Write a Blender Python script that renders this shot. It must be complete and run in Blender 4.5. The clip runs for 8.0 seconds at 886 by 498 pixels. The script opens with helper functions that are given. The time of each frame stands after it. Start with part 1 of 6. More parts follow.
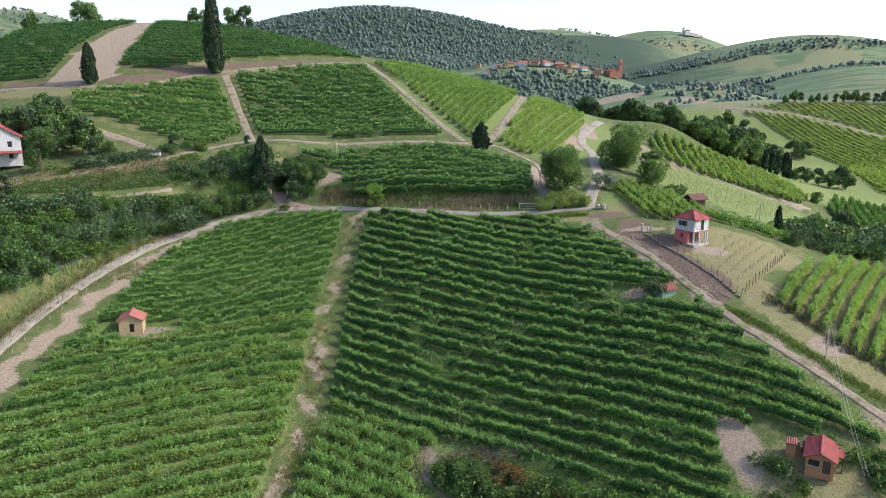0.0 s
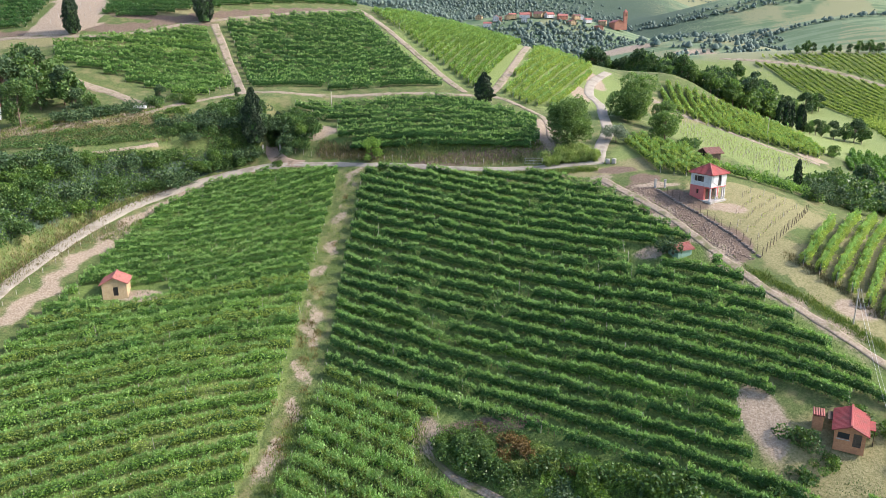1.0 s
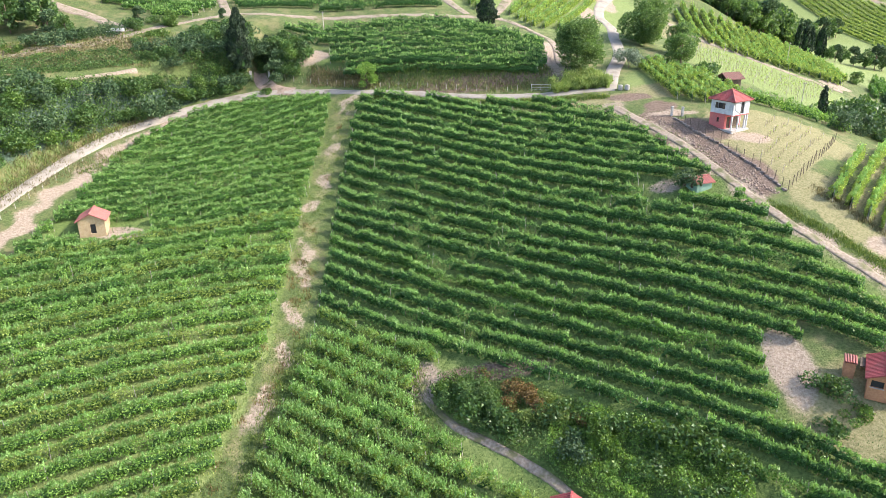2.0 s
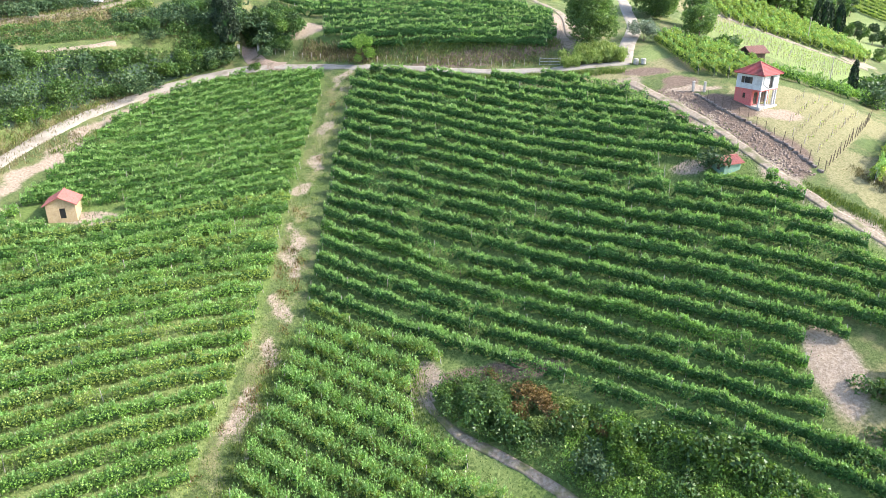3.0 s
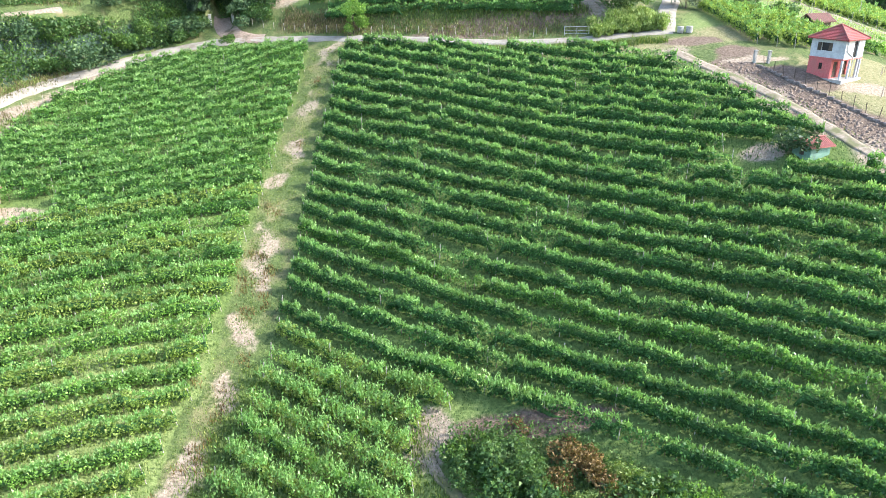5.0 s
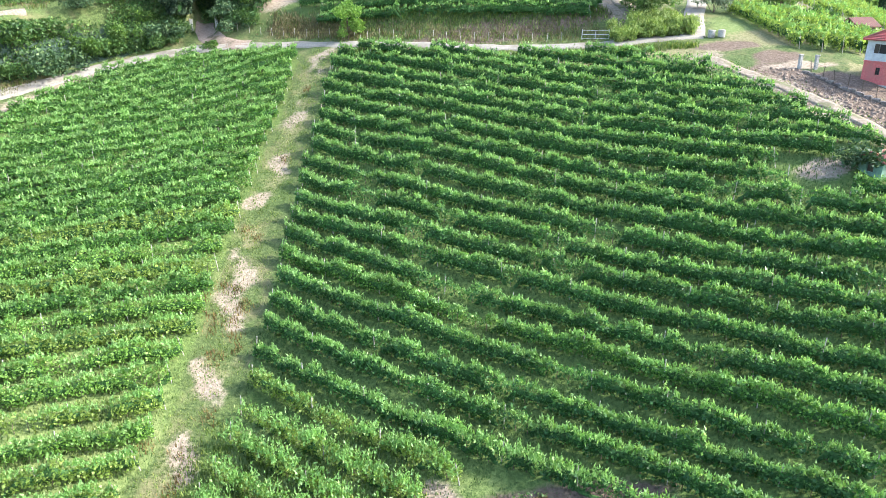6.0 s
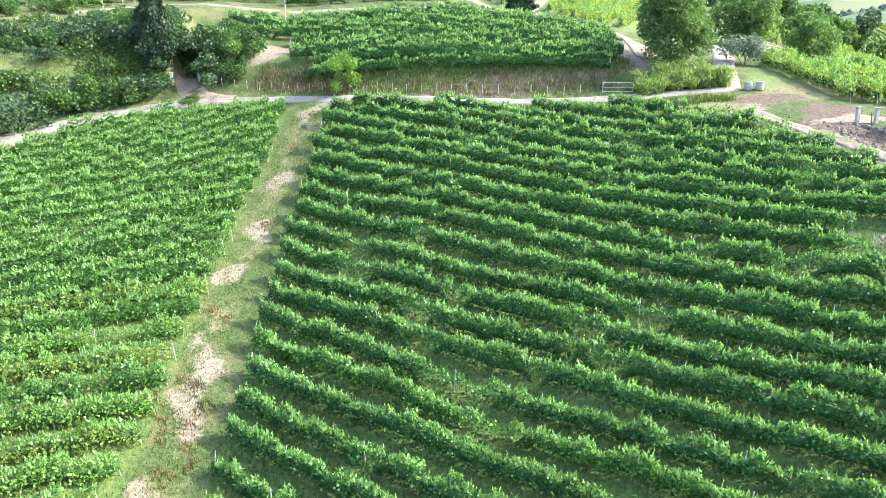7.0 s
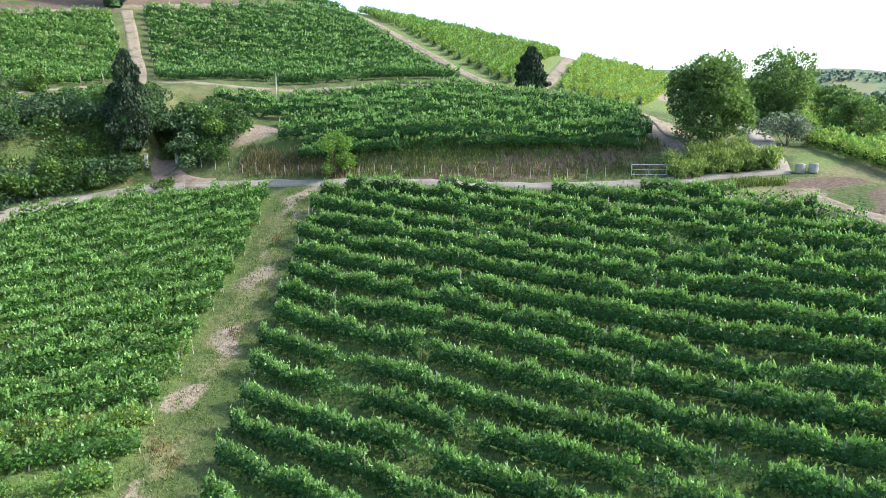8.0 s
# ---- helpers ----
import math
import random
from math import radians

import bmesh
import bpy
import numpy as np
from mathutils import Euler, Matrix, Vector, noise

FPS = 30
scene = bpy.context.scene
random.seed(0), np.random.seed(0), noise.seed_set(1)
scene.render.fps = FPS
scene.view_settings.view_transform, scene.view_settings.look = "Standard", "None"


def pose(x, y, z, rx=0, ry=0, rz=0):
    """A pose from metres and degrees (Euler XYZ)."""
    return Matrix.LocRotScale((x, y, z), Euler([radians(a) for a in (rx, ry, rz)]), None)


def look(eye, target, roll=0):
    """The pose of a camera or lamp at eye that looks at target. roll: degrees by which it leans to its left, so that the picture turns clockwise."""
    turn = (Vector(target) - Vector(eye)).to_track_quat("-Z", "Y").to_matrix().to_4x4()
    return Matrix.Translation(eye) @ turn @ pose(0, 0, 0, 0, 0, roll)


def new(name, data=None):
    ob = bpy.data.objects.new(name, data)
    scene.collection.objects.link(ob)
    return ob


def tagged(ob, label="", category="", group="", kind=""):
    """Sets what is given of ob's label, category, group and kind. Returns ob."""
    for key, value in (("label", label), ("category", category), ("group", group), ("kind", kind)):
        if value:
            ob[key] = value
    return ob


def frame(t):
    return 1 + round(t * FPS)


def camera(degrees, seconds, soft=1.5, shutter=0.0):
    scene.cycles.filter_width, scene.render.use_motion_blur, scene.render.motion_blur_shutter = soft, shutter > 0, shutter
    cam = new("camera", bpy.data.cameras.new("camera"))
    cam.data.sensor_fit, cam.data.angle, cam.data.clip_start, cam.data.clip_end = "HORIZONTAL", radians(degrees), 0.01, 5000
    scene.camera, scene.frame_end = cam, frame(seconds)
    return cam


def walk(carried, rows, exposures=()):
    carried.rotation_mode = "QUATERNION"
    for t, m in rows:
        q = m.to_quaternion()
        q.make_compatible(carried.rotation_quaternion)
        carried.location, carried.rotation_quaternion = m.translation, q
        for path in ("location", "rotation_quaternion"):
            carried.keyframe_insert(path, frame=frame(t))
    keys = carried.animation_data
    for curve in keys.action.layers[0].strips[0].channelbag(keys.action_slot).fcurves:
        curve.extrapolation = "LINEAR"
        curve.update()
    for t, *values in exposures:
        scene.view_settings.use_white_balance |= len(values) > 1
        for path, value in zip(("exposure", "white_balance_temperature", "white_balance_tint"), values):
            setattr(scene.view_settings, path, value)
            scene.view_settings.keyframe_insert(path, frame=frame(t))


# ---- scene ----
cam = camera(64.0, 8.0, soft=0.6)
PATH = [
    (0, (-0.06, -0.807, 59.733), (-0.06, 1.143, 59.29), 0.0),
    (0.5, (-0.025, 2.887, 58.923), (-0.028, 4.83, 58.45), -0.1),
    (1, (-0.128, 6.371, 58.258), (-0.131, 8.291, 57.697), -0.2),
    (1.5, (-0.173, 9.918, 57.07), (-0.176, 11.81, 56.423), -0.2),
    (2, (-0.276, 13.817, 56.049), (-0.279, 15.676, 55.312), -0.3),
    (3.5, (-0.844, 26.891, 51.051), (-0.846, 28.734, 50.274), -0.2),
    (4, (-1.06, 31.489, 49.273), (-1.063, 33.332, 48.498), -0.2),
    (5.5, (-1.813, 46.742, 43.766), (-1.813, 48.588, 42.996), -0.1),
    (6, (-2.133, 52.374, 42.101), (-2.132, 54.24, 41.381), 0.0),
    (6.5, (-2.564, 58.261, 40.369), (-2.56, 60.147, 39.704), 0.0),
    (7, (-2.951, 64.167, 39.279), (-2.944, 66.091, 38.732), 0.1),
    (7.5, (-3.302, 70.175, 38.631), (-3.294, 72.128, 38.202), 0.1),
    (8, (-3.407, 76.594, 38.519), (-3.403, 78.568, 38.195), 0.1),
]
walk(cam, [(t, look(eye, target, roll)) for t, eye, target, roll in PATH],
     exposures=[(0.0, 1.08, 6450, 13), (0.5, 1.15, 6500, 13), (1.0, 1.52, 6650, 14), (1.5, 1.80, 6700, 15), (2.0, 1.94, 6650, 14.5), (3.5, 2.14, 6450, 11), (5.5, 2.3, 6250, 8), (6.5, 2.4, 6250, 8), (7.0, 2.45, 6250, 7.5), (7.5, 2.15, 6250, 7.5), (8.0, 1.6, 6250, 7)])

# ---- light ----
SUN = Vector((0.80, -0.04, 0.60)).normalized()
world = bpy.data.worlds.new("world")
world.use_nodes = True
scene.world = world
sky = world.node_tree.nodes.new("ShaderNodeTexSky")
sky.sky_type, sky.sun_disc = "NISHITA", False
sky.sun_elevation, sky.sun_rotation = math.asin(SUN.z), math.atan2(SUN.x, SUN.y)
sky.air_density, sky.dust_density, sky.ozone_density = 1.0, 2.0, 1.0
world.node_tree.links.new(sky.outputs[0], world.node_tree.nodes["Background"].inputs[0])
world.node_tree.nodes["Background"].inputs[1].default_value = 0.15
sun = new("sun", bpy.data.lights.new("sun", "SUN"))
sun.data.energy, sun.data.angle, sun.data.color = 2.45, radians(3.0), (1.0, 0.96, 0.89)
sun.matrix_world = look((0, 0, 400), Vector((0, 0, 400)) - SUN)


# ---- materials ----
def nodes_of(name):
    m = bpy.data.materials.new(name)
    m.use_nodes = True
    t = m.node_tree
    return m, t, t.nodes["Principled BSDF"]


def add(t, kind, **values):
    n = t.nodes.new(kind)
    for key, v in values.items():
        n.inputs[key.replace("_", " ")].default_value = v
    return n


def rgba(c):
    return (*c, 1.0)


def mixed(t, fac, a, b, blend="MIX"):
    """A colour mix of sockets or colours."""
    n = t.nodes.new("ShaderNodeMix")
    n.data_type, n.blend_type = "RGBA", blend
    for value, slot in ((fac, 0), (a, 6), (b, 7)):
        if isinstance(value, bpy.types.NodeSocket):
            t.links.new(value, n.inputs[slot])
        else:
            n.inputs[slot].default_value = value if slot == 0 else rgba(value)
    return n.outputs[2]


def ramp(t, socket, low, high):
    n = t.nodes.new("ShaderNodeMapRange")
    n.interpolation_type = "SMOOTHSTEP"
    n.inputs[1].default_value, n.inputs[2].default_value = low, high
    t.links.new(socket, n.inputs[0])
    return n.outputs[0]


def noise_tex(t, scale, detail=4.0, rough=0.6, stretch=None):
    place = t.nodes.new("ShaderNodeNewGeometry").outputs["Position"]
    if stretch:
        m = t.nodes.new("ShaderNodeMapping")
        m.inputs["Scale"].default_value = stretch
        t.links.new(place, m.inputs[0])
        place = m.outputs[0]
    n = add(t, "ShaderNodeTexNoise", Scale=scale, Detail=detail, Roughness=rough)
    t.links.new(place, n.inputs["Vector"])
    return n.outputs["Fac"]


def bumped(t, shader, socket, strength, distance):
    b = add(t, "ShaderNodeBump", Strength=strength, Distance=distance)
    t.links.new(socket, b.inputs["Height"])
    t.links.new(b.outputs[0], shader.inputs["Normal"])


def plain(name, a, b, c, fine, coarse, rough=0.85, bump=0.3, depth=0.03, stretch=None):
    """A surface of colours a and b in fine grain with patches of c."""
    m, t, p = nodes_of(name)
    grain = noise_tex(t, fine, 5, 0.65, stretch)
    patch = noise_tex(t, coarse, 3)
    col = mixed(t, ramp(t, grain, 0.35, 0.65), a, b)
    col = mixed(t, ramp(t, patch, 0.48, 0.68), col, c)
    t.links.new(col, p.inputs["Base Color"])
    p.inputs["Roughness"].default_value = rough
    p.inputs["Specular IOR Level"].default_value = 0.25
    bumped(t, p, grain, bump, depth)
    return m


def leafy(name, dark, mid, light, gloss=0.45, through_light=0.35):
    """Leaves: colour varies leaf by leaf and in patches; light shines through."""
    m, t, p = nodes_of(name)
    geo = t.nodes.new("ShaderNodeNewGeometry")
    patch = noise_tex(t, 0.35, 3)
    col = mixed(t, geo.outputs["Random Per Island"], dark, mid)
    hot = ramp(t, geo.outputs["Random Per Island"], 0.72, 1.0)
    col = mixed(t, hot, col, light)
    tone = t.nodes.new("ShaderNodeHueSaturation")
    vary = t.nodes.new("ShaderNodeMapRange")
    vary.inputs[1].default_value, vary.inputs[2].default_value, vary.inputs[3].default_value, vary.inputs[4].default_value = 0.3, 0.7, 0.75, 1.25
    t.links.new(patch, vary.inputs[0])
    t.links.new(vary.outputs[0], tone.inputs["Value"])
    t.links.new(col, tone.inputs["Color"])
    t.links.new(tone.outputs[0], p.inputs["Base Color"])
    p.inputs["Roughness"].default_value = gloss
    p.inputs["Specular IOR Level"].default_value = 0.35
    tr = t.nodes.new("ShaderNodeBsdfTranslucent")
    warm = mixed(t, 1.0, tone.outputs[0], (1.12, 1.15, 0.58), "MULTIPLY")
    t.links.new(warm, tr.inputs[0])
    mix = t.nodes.new("ShaderNodeMixShader")
    mix.inputs[0].default_value = through_light
    t.links.new(p.outputs[0], mix.inputs[1])
    t.links.new(tr.outputs[0], mix.inputs[2])
    t.links.new(mix.outputs[0], t.nodes["Material Output"].inputs[0])
    return m


def ground_material():
    m, t, p = nodes_of("ground")
    fine, mid, wide = noise_tex(t, 3.0, 6, 0.7), noise_tex(t, 0.35, 4), noise_tex(t, 0.05, 3)
    grass = mixed(t, ramp(t, fine, 0.35, 0.68), (0.050, 0.074, 0.024), (0.105, 0.136, 0.046))
    grass = mixed(t, ramp(t, mid, 0.45, 0.72), grass, (0.150, 0.140, 0.068))
    grass = mixed(t, ramp(t, wide, 0.52, 0.75), grass, (0.075, 0.112, 0.032))
    dry = mixed(t, ramp(t, fine, 0.3, 0.7), (0.118, 0.116, 0.050), (0.232, 0.212, 0.112))
    meadow = mixed(t, ramp(t, fine, 0.3, 0.7), (0.100, 0.140, 0.042), (0.175, 0.212, 0.078))
    dirt = mixed(t, ramp(t, fine, 0.3, 0.7), (0.180, 0.138, 0.100), (0.320, 0.262, 0.200))
    soil = mixed(t, ramp(t, fine, 0.3, 0.7), (0.085, 0.060, 0.045), (0.175, 0.130, 0.098))
    cells = add(t, "ShaderNodeTexVoronoi", Scale=0.011, Randomness=0.9)
    t.links.new(t.nodes.new("ShaderNodeNewGeometry").outputs["Position"], cells.inputs["Vector"])
    cells.voronoi_dimensions = "2D"
    pick = t.nodes.new("ShaderNodeSeparateColor")
    t.links.new(cells.outputs["Color"], pick.inputs[0])
    # far fields: greens muted towards grey-blue, so the haze is in the colour
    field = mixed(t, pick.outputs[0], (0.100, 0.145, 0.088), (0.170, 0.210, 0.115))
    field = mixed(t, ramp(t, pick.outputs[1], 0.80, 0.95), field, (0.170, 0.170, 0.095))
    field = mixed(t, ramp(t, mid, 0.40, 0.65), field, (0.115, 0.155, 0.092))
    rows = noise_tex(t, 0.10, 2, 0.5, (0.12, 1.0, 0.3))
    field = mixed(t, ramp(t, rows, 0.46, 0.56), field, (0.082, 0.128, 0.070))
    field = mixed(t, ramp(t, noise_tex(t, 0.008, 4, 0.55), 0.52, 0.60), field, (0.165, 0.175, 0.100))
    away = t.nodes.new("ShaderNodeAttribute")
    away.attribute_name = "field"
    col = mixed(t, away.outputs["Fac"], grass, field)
    lush = mixed(t, ramp(t, fine, 0.3, 0.7), (0.062, 0.098, 0.027), (0.125, 0.172, 0.050))
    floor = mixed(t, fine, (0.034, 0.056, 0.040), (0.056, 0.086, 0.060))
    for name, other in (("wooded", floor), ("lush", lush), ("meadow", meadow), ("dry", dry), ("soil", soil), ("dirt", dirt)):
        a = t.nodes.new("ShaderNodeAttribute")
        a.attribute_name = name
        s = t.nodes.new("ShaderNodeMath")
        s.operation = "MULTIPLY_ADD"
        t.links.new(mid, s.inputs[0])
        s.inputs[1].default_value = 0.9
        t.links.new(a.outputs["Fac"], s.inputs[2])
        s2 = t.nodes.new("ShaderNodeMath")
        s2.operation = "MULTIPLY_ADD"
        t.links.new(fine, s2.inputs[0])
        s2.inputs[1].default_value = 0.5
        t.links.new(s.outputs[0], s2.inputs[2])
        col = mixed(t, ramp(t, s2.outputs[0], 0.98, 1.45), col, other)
    t.links.new(col, p.inputs["Base Color"])
    p.inputs["Roughness"].default_value = 0.95
    p.inputs["Specular IOR Level"].default_value = 0.15
    bumped(t, p, fine, 0.7, 0.25)
    return m


GROUND = ground_material()
GRAVEL = plain("gravel", (0.205, 0.182, 0.150), (0.280, 0.252, 0.212), (0.150, 0.130, 0.100), 6, 0.25, 0.9, 0.3, 0.03)
EARTH = plain("pale_earth", (0.165, 0.130, 0.095), (0.265, 0.220, 0.170), (0.110, 0.110, 0.052), 3, 0.5, 0.95, 0.4, 0.05)
DRIVE = plain("brown_earth", (0.175, 0.128, 0.100), (0.270, 0.208, 0.165), (0.070, 0.062, 0.034), 4, 0.5, 0.95, 0.4, 0.05)
VINE = leafy("vine_leaf", (0.030, 0.092, 0.025), (0.060, 0.158, 0.043), (0.145, 0.275, 0.078), 0.42, 0.45)
VINE_MID = leafy("vine_leaf_light", (0.050, 0.130, 0.024), (0.090, 0.205, 0.040), (0.190, 0.320, 0.075), 0.42, 0.45)
VINE_FRESH = leafy("vine_leaf_fresh", (0.085, 0.160, 0.028), (0.165, 0.275, 0.050), (0.300, 0.410, 0.100), 0.45, 0.45)
VINE_TIP = leafy("vine_tip", (0.140, 0.270, 0.075), (0.225, 0.375, 0.125), (0.350, 0.500, 0.205), 0.40, 0.45)
# paler, yellower copy of the vine leaf with sunlight worked into its colour
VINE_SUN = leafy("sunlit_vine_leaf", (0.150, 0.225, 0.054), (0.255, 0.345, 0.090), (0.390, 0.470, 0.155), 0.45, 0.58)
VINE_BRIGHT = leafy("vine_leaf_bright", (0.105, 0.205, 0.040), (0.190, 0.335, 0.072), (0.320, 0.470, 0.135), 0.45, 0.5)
REED = leafy("reed_blade", (0.120, 0.185, 0.042), (0.220, 0.295, 0.080), (0.360, 0.420, 0.160), 0.6, 0.35)
WALNUT = leafy("walnut_leaf", (0.066, 0.126, 0.040), (0.118, 0.208, 0.064), (0.205, 0.300, 0.110), 0.5, 0.5)
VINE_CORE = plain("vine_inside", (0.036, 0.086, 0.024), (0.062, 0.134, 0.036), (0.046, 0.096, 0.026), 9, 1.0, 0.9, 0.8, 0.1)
BROADLEAF = leafy("broad_leaf", (0.040, 0.090, 0.026), (0.078, 0.154, 0.042), (0.160, 0.242, 0.070), 0.45, 0.4)
BRIGHTLEAF = leafy("bright_leaf", (0.050, 0.105, 0.020), (0.095, 0.180, 0.034), (0.180, 0.270, 0.060), 0.45, 0.4)
DARKLEAF = leafy("dark_leaf", (0.030, 0.066, 0.028), (0.056, 0.108, 0.042), (0.108, 0.160, 0.066), 0.6, 0.25)
CYPRESSLEAF = leafy("cypress_leaf", (0.008, 0.022, 0.010), (0.020, 0.045, 0.018), (0.052, 0.080, 0.034), 0.7, 0.08)
SILVERLEAF = leafy("silver_leaf", (0.090, 0.130, 0.090), (0.160, 0.210, 0.150), (0.260, 0.310, 0.240), 0.55, 0.2)
GRASSLEAF = leafy("grass_blade", (0.060, 0.110, 0.018), (0.130, 0.190, 0.036), (0.260, 0.290, 0.080), 0.6, 0.3)
ROWGRASS = leafy("row_grass_blade", (0.040, 0.088, 0.022), (0.066, 0.130, 0.032), (0.105, 0.165, 0.046), 0.65, 0.3)
STRAW = leafy("straw", (0.105, 0.090, 0.040), (0.175, 0.150, 0.072), (0.270, 0.230, 0.125), 0.7, 0.2)
RUSTLEAF = leafy("rust_leaf", (0.090, 0.060, 0.020), (0.170, 0.105, 0.035), (0.260, 0.180, 0.060), 0.6, 0.25)
# leaves of the far woods: distance haze is mixed into the green
HAZYLEAF = leafy("hazy_far_leaf", (0.078, 0.112, 0.096), (0.090, 0.130, 0.108), (0.112, 0.152, 0.120), 0.9, 0.1)
BARK = plain("bark", (0.10, 0.07, 0.05), (0.20, 0.16, 0.12), (0.07, 0.055, 0.04), 14, 2, 0.9, 0.6, 0.03)
POST = plain("weathered_post", (0.30, 0.27, 0.23), (0.46, 0.43, 0.38), (0.22, 0.19, 0.15), 20, 3, 0.85)
CONCRETE = plain("concrete", (0.30, 0.285, 0.26), (0.40, 0.385, 0.36), (0.23, 0.215, 0.195), 9, 1.2, 0.9)
TILE = plain("red_tile", (0.215, 0.042, 0.040), (0.31, 0.072, 0.066), (0.17, 0.056, 0.048), 8, 0.9, 0.7)
TILE_SOFT = plain("faded_tile", (0.235, 0.078, 0.066), (0.325, 0.125, 0.105), (0.20, 0.092, 0.076), 8, 0.9, 0.8)
TILE_BROWN = plain("brown_tile", (0.12, 0.060, 0.050), (0.19, 0.09, 0.075), (0.10, 0.06, 0.05), 8, 0.9, 0.8)
CREAM = plain("cream_plaster", (0.32, 0.235, 0.135), (0.40, 0.305, 0.185), (0.28, 0.205, 0.125), 5, 0.8, 0.9, 0.1)
ORANGE = plain("orange_plaster", (0.36, 0.165, 0.085), (0.44, 0.215, 0.115), (0.30, 0.145, 0.085), 5, 0.8, 0.9, 0.1)
WHITE = plain("white_plaster", (0.41, 0.422, 0.43), (0.49, 0.50, 0.505), (0.34, 0.345, 0.35), 5, 0.7, 0.9, 0.1)
PINK = plain("red_plaster", (0.42, 0.105, 0.10), (0.50, 0.145, 0.135), (0.38, 0.135, 0.12), 5, 0.7, 0.9, 0.1)
MINT = plain("green_paint", (0.13, 0.23, 0.18), (0.18, 0.29, 0.23), (0.12, 0.19, 0.15), 5, 0.9, 0.8, 0.1)
DARK = plain("dark_opening", (0.02, 0.02, 0.022), (0.03, 0.03, 0.03), (0.025, 0.022, 0.02), 5, 0.7, 0.6, 0.1)
WOOD = plain("dark_wood", (0.06, 0.045, 0.035), (0.11, 0.085, 0.065), (0.05, 0.04, 0.03), 12, 1.5, 0.8, 0.4, 0.02)
METAL = plain("galvanised_tube", (0.42, 0.43, 0.44), (0.52, 0.53, 0.54), (0.36, 0.33, 0.30), 20, 2, 0.5, 0.1, 0.005)
BRICK = plain("brick_red", (0.30, 0.13, 0.09), (0.40, 0.19, 0.13), (0.25, 0.12, 0.09), 6, 0.6, 0.9)
CLOD = plain("earth_clod", (0.150, 0.112, 0.088), (0.225, 0.172, 0.136), (0.120, 0.090, 0.070), 5, 0.8, 0.95, 0.6, 0.05)
STONE = plain("rubble_stone", (0.13, 0.105, 0.092), (0.23, 0.195, 0.172), (0.09, 0.07, 0.06), 4, 0.8, 0.95, 0.8, 0.1)


# ---- mesh helpers ----
def mesh_np(name, verts, faces, material, shade=False):
    """A mesh from arrays: verts (n, 3), faces (m, 3) or (m, 4)."""
    verts, faces = np.asarray(verts, np.float32), np.asarray(faces, np.int32)
    me = bpy.data.meshes.new(name)
    me.vertices.add(len(verts))
    me.vertices.foreach_set("co", verts.ravel())
    k = faces.shape[1]
    me.loops.add(faces.size)
    me.loops.foreach_set("vertex_index", faces.ravel())
    me.polygons.add(len(faces))
    me.polygons.foreach_set("loop_start", np.arange(0, faces.size, k, dtype=np.int32))
    if shade:
        me.polygons.foreach_set("use_smooth", np.ones(len(faces), bool))
    me.materials.append(material)
    me.update(calc_edges=True)
    return me


def part(name, bm, material, parent=None, label=""):
    """Links a bmesh, or a finished mesh, as one object under a thing or part."""
    if isinstance(bm, bmesh.types.BMesh):
        me = bpy.data.meshes.new(name)
        bmesh.ops.recalc_face_normals(bm, faces=bm.faces)
        bm.to_mesh(me)
        bm.free()
        me.materials.append(material)
    else:
        me = bm
    ob = new(name, me)
    ob.parent = parent
    return tagged(ob, label)


def thing(name, place, label, category, group="", kind="", turn=0.0):
    ob = new(name)
    ob.empty_display_size = 0.5
    ob.matrix_basis = pose(*place, 0, 0, turn)
    return tagged(ob, label, category, group, kind)


def box(bm, size, at=(0, 0, 0), turn=None, bevel=0.0):
    """Adds a box with its base centre at a place."""
    m = Matrix.Translation(Vector(at) + Vector((0, 0, size[2] / 2)))
    if turn:
        m = Matrix.Translation(at) @ turn @ Matrix.Translation((0, 0, size[2] / 2))
    out = bmesh.ops.create_cube(bm, size=1, matrix=m @ Matrix.Diagonal((*size, 1)))
    if bevel:
        edges = list({e for v in out["verts"] for e in v.link_edges})
        bmesh.ops.bevel(bm, geom=edges, offset=bevel, segments=1, affect="EDGES")
    return bm


def boxed(*args, **kw):
    return box(bmesh.new(), *args, **kw)


def tube(points, radii, sides=7):
    """Vertices and quads of a tapered tube through points."""
    p = np.array(points, float)
    r = np.broadcast_to(radii, len(p))
    d = np.gradient(p, axis=0)
    d /= np.linalg.norm(d, axis=1)[:, None] + 1e-9
    a = np.cross(d, np.where(np.abs(d[:, 2:3]) > 0.9, (1.0, 0, 0), (0, 0, 1.0)))
    a /= np.linalg.norm(a, axis=1)[:, None]
    b = np.cross(d, a)
    k = np.arange(sides) * 2 * np.pi / sides
    v = p[:, None] + r[:, None, None] * (np.cos(k)[None, :, None] * a[:, None] + np.sin(k)[None, :, None] * b[:, None])
    i, j = np.meshgrid(np.arange(len(p) - 1), np.arange(sides), indexing="ij")
    f = np.stack([i * sides + j, i * sides + (j + 1) % sides, (i + 1) * sides + (j + 1) % sides, (i + 1) * sides + j], -1).reshape(-1, 4)
    return v.reshape(-1, 3), f


def joined(pieces):
    verts, faces, n = [], [], 0
    mix = len({f.shape[1] for _, f in pieces}) > 1
    for v, f in pieces:
        if mix and f.shape[1] == 4:
            f = np.concatenate([f[:, [0, 1, 2]], f[:, [0, 2, 3]]])
        verts.append(v)
        faces.append(f + n)
        n += len(v)
    return np.concatenate(verts), np.concatenate(faces)


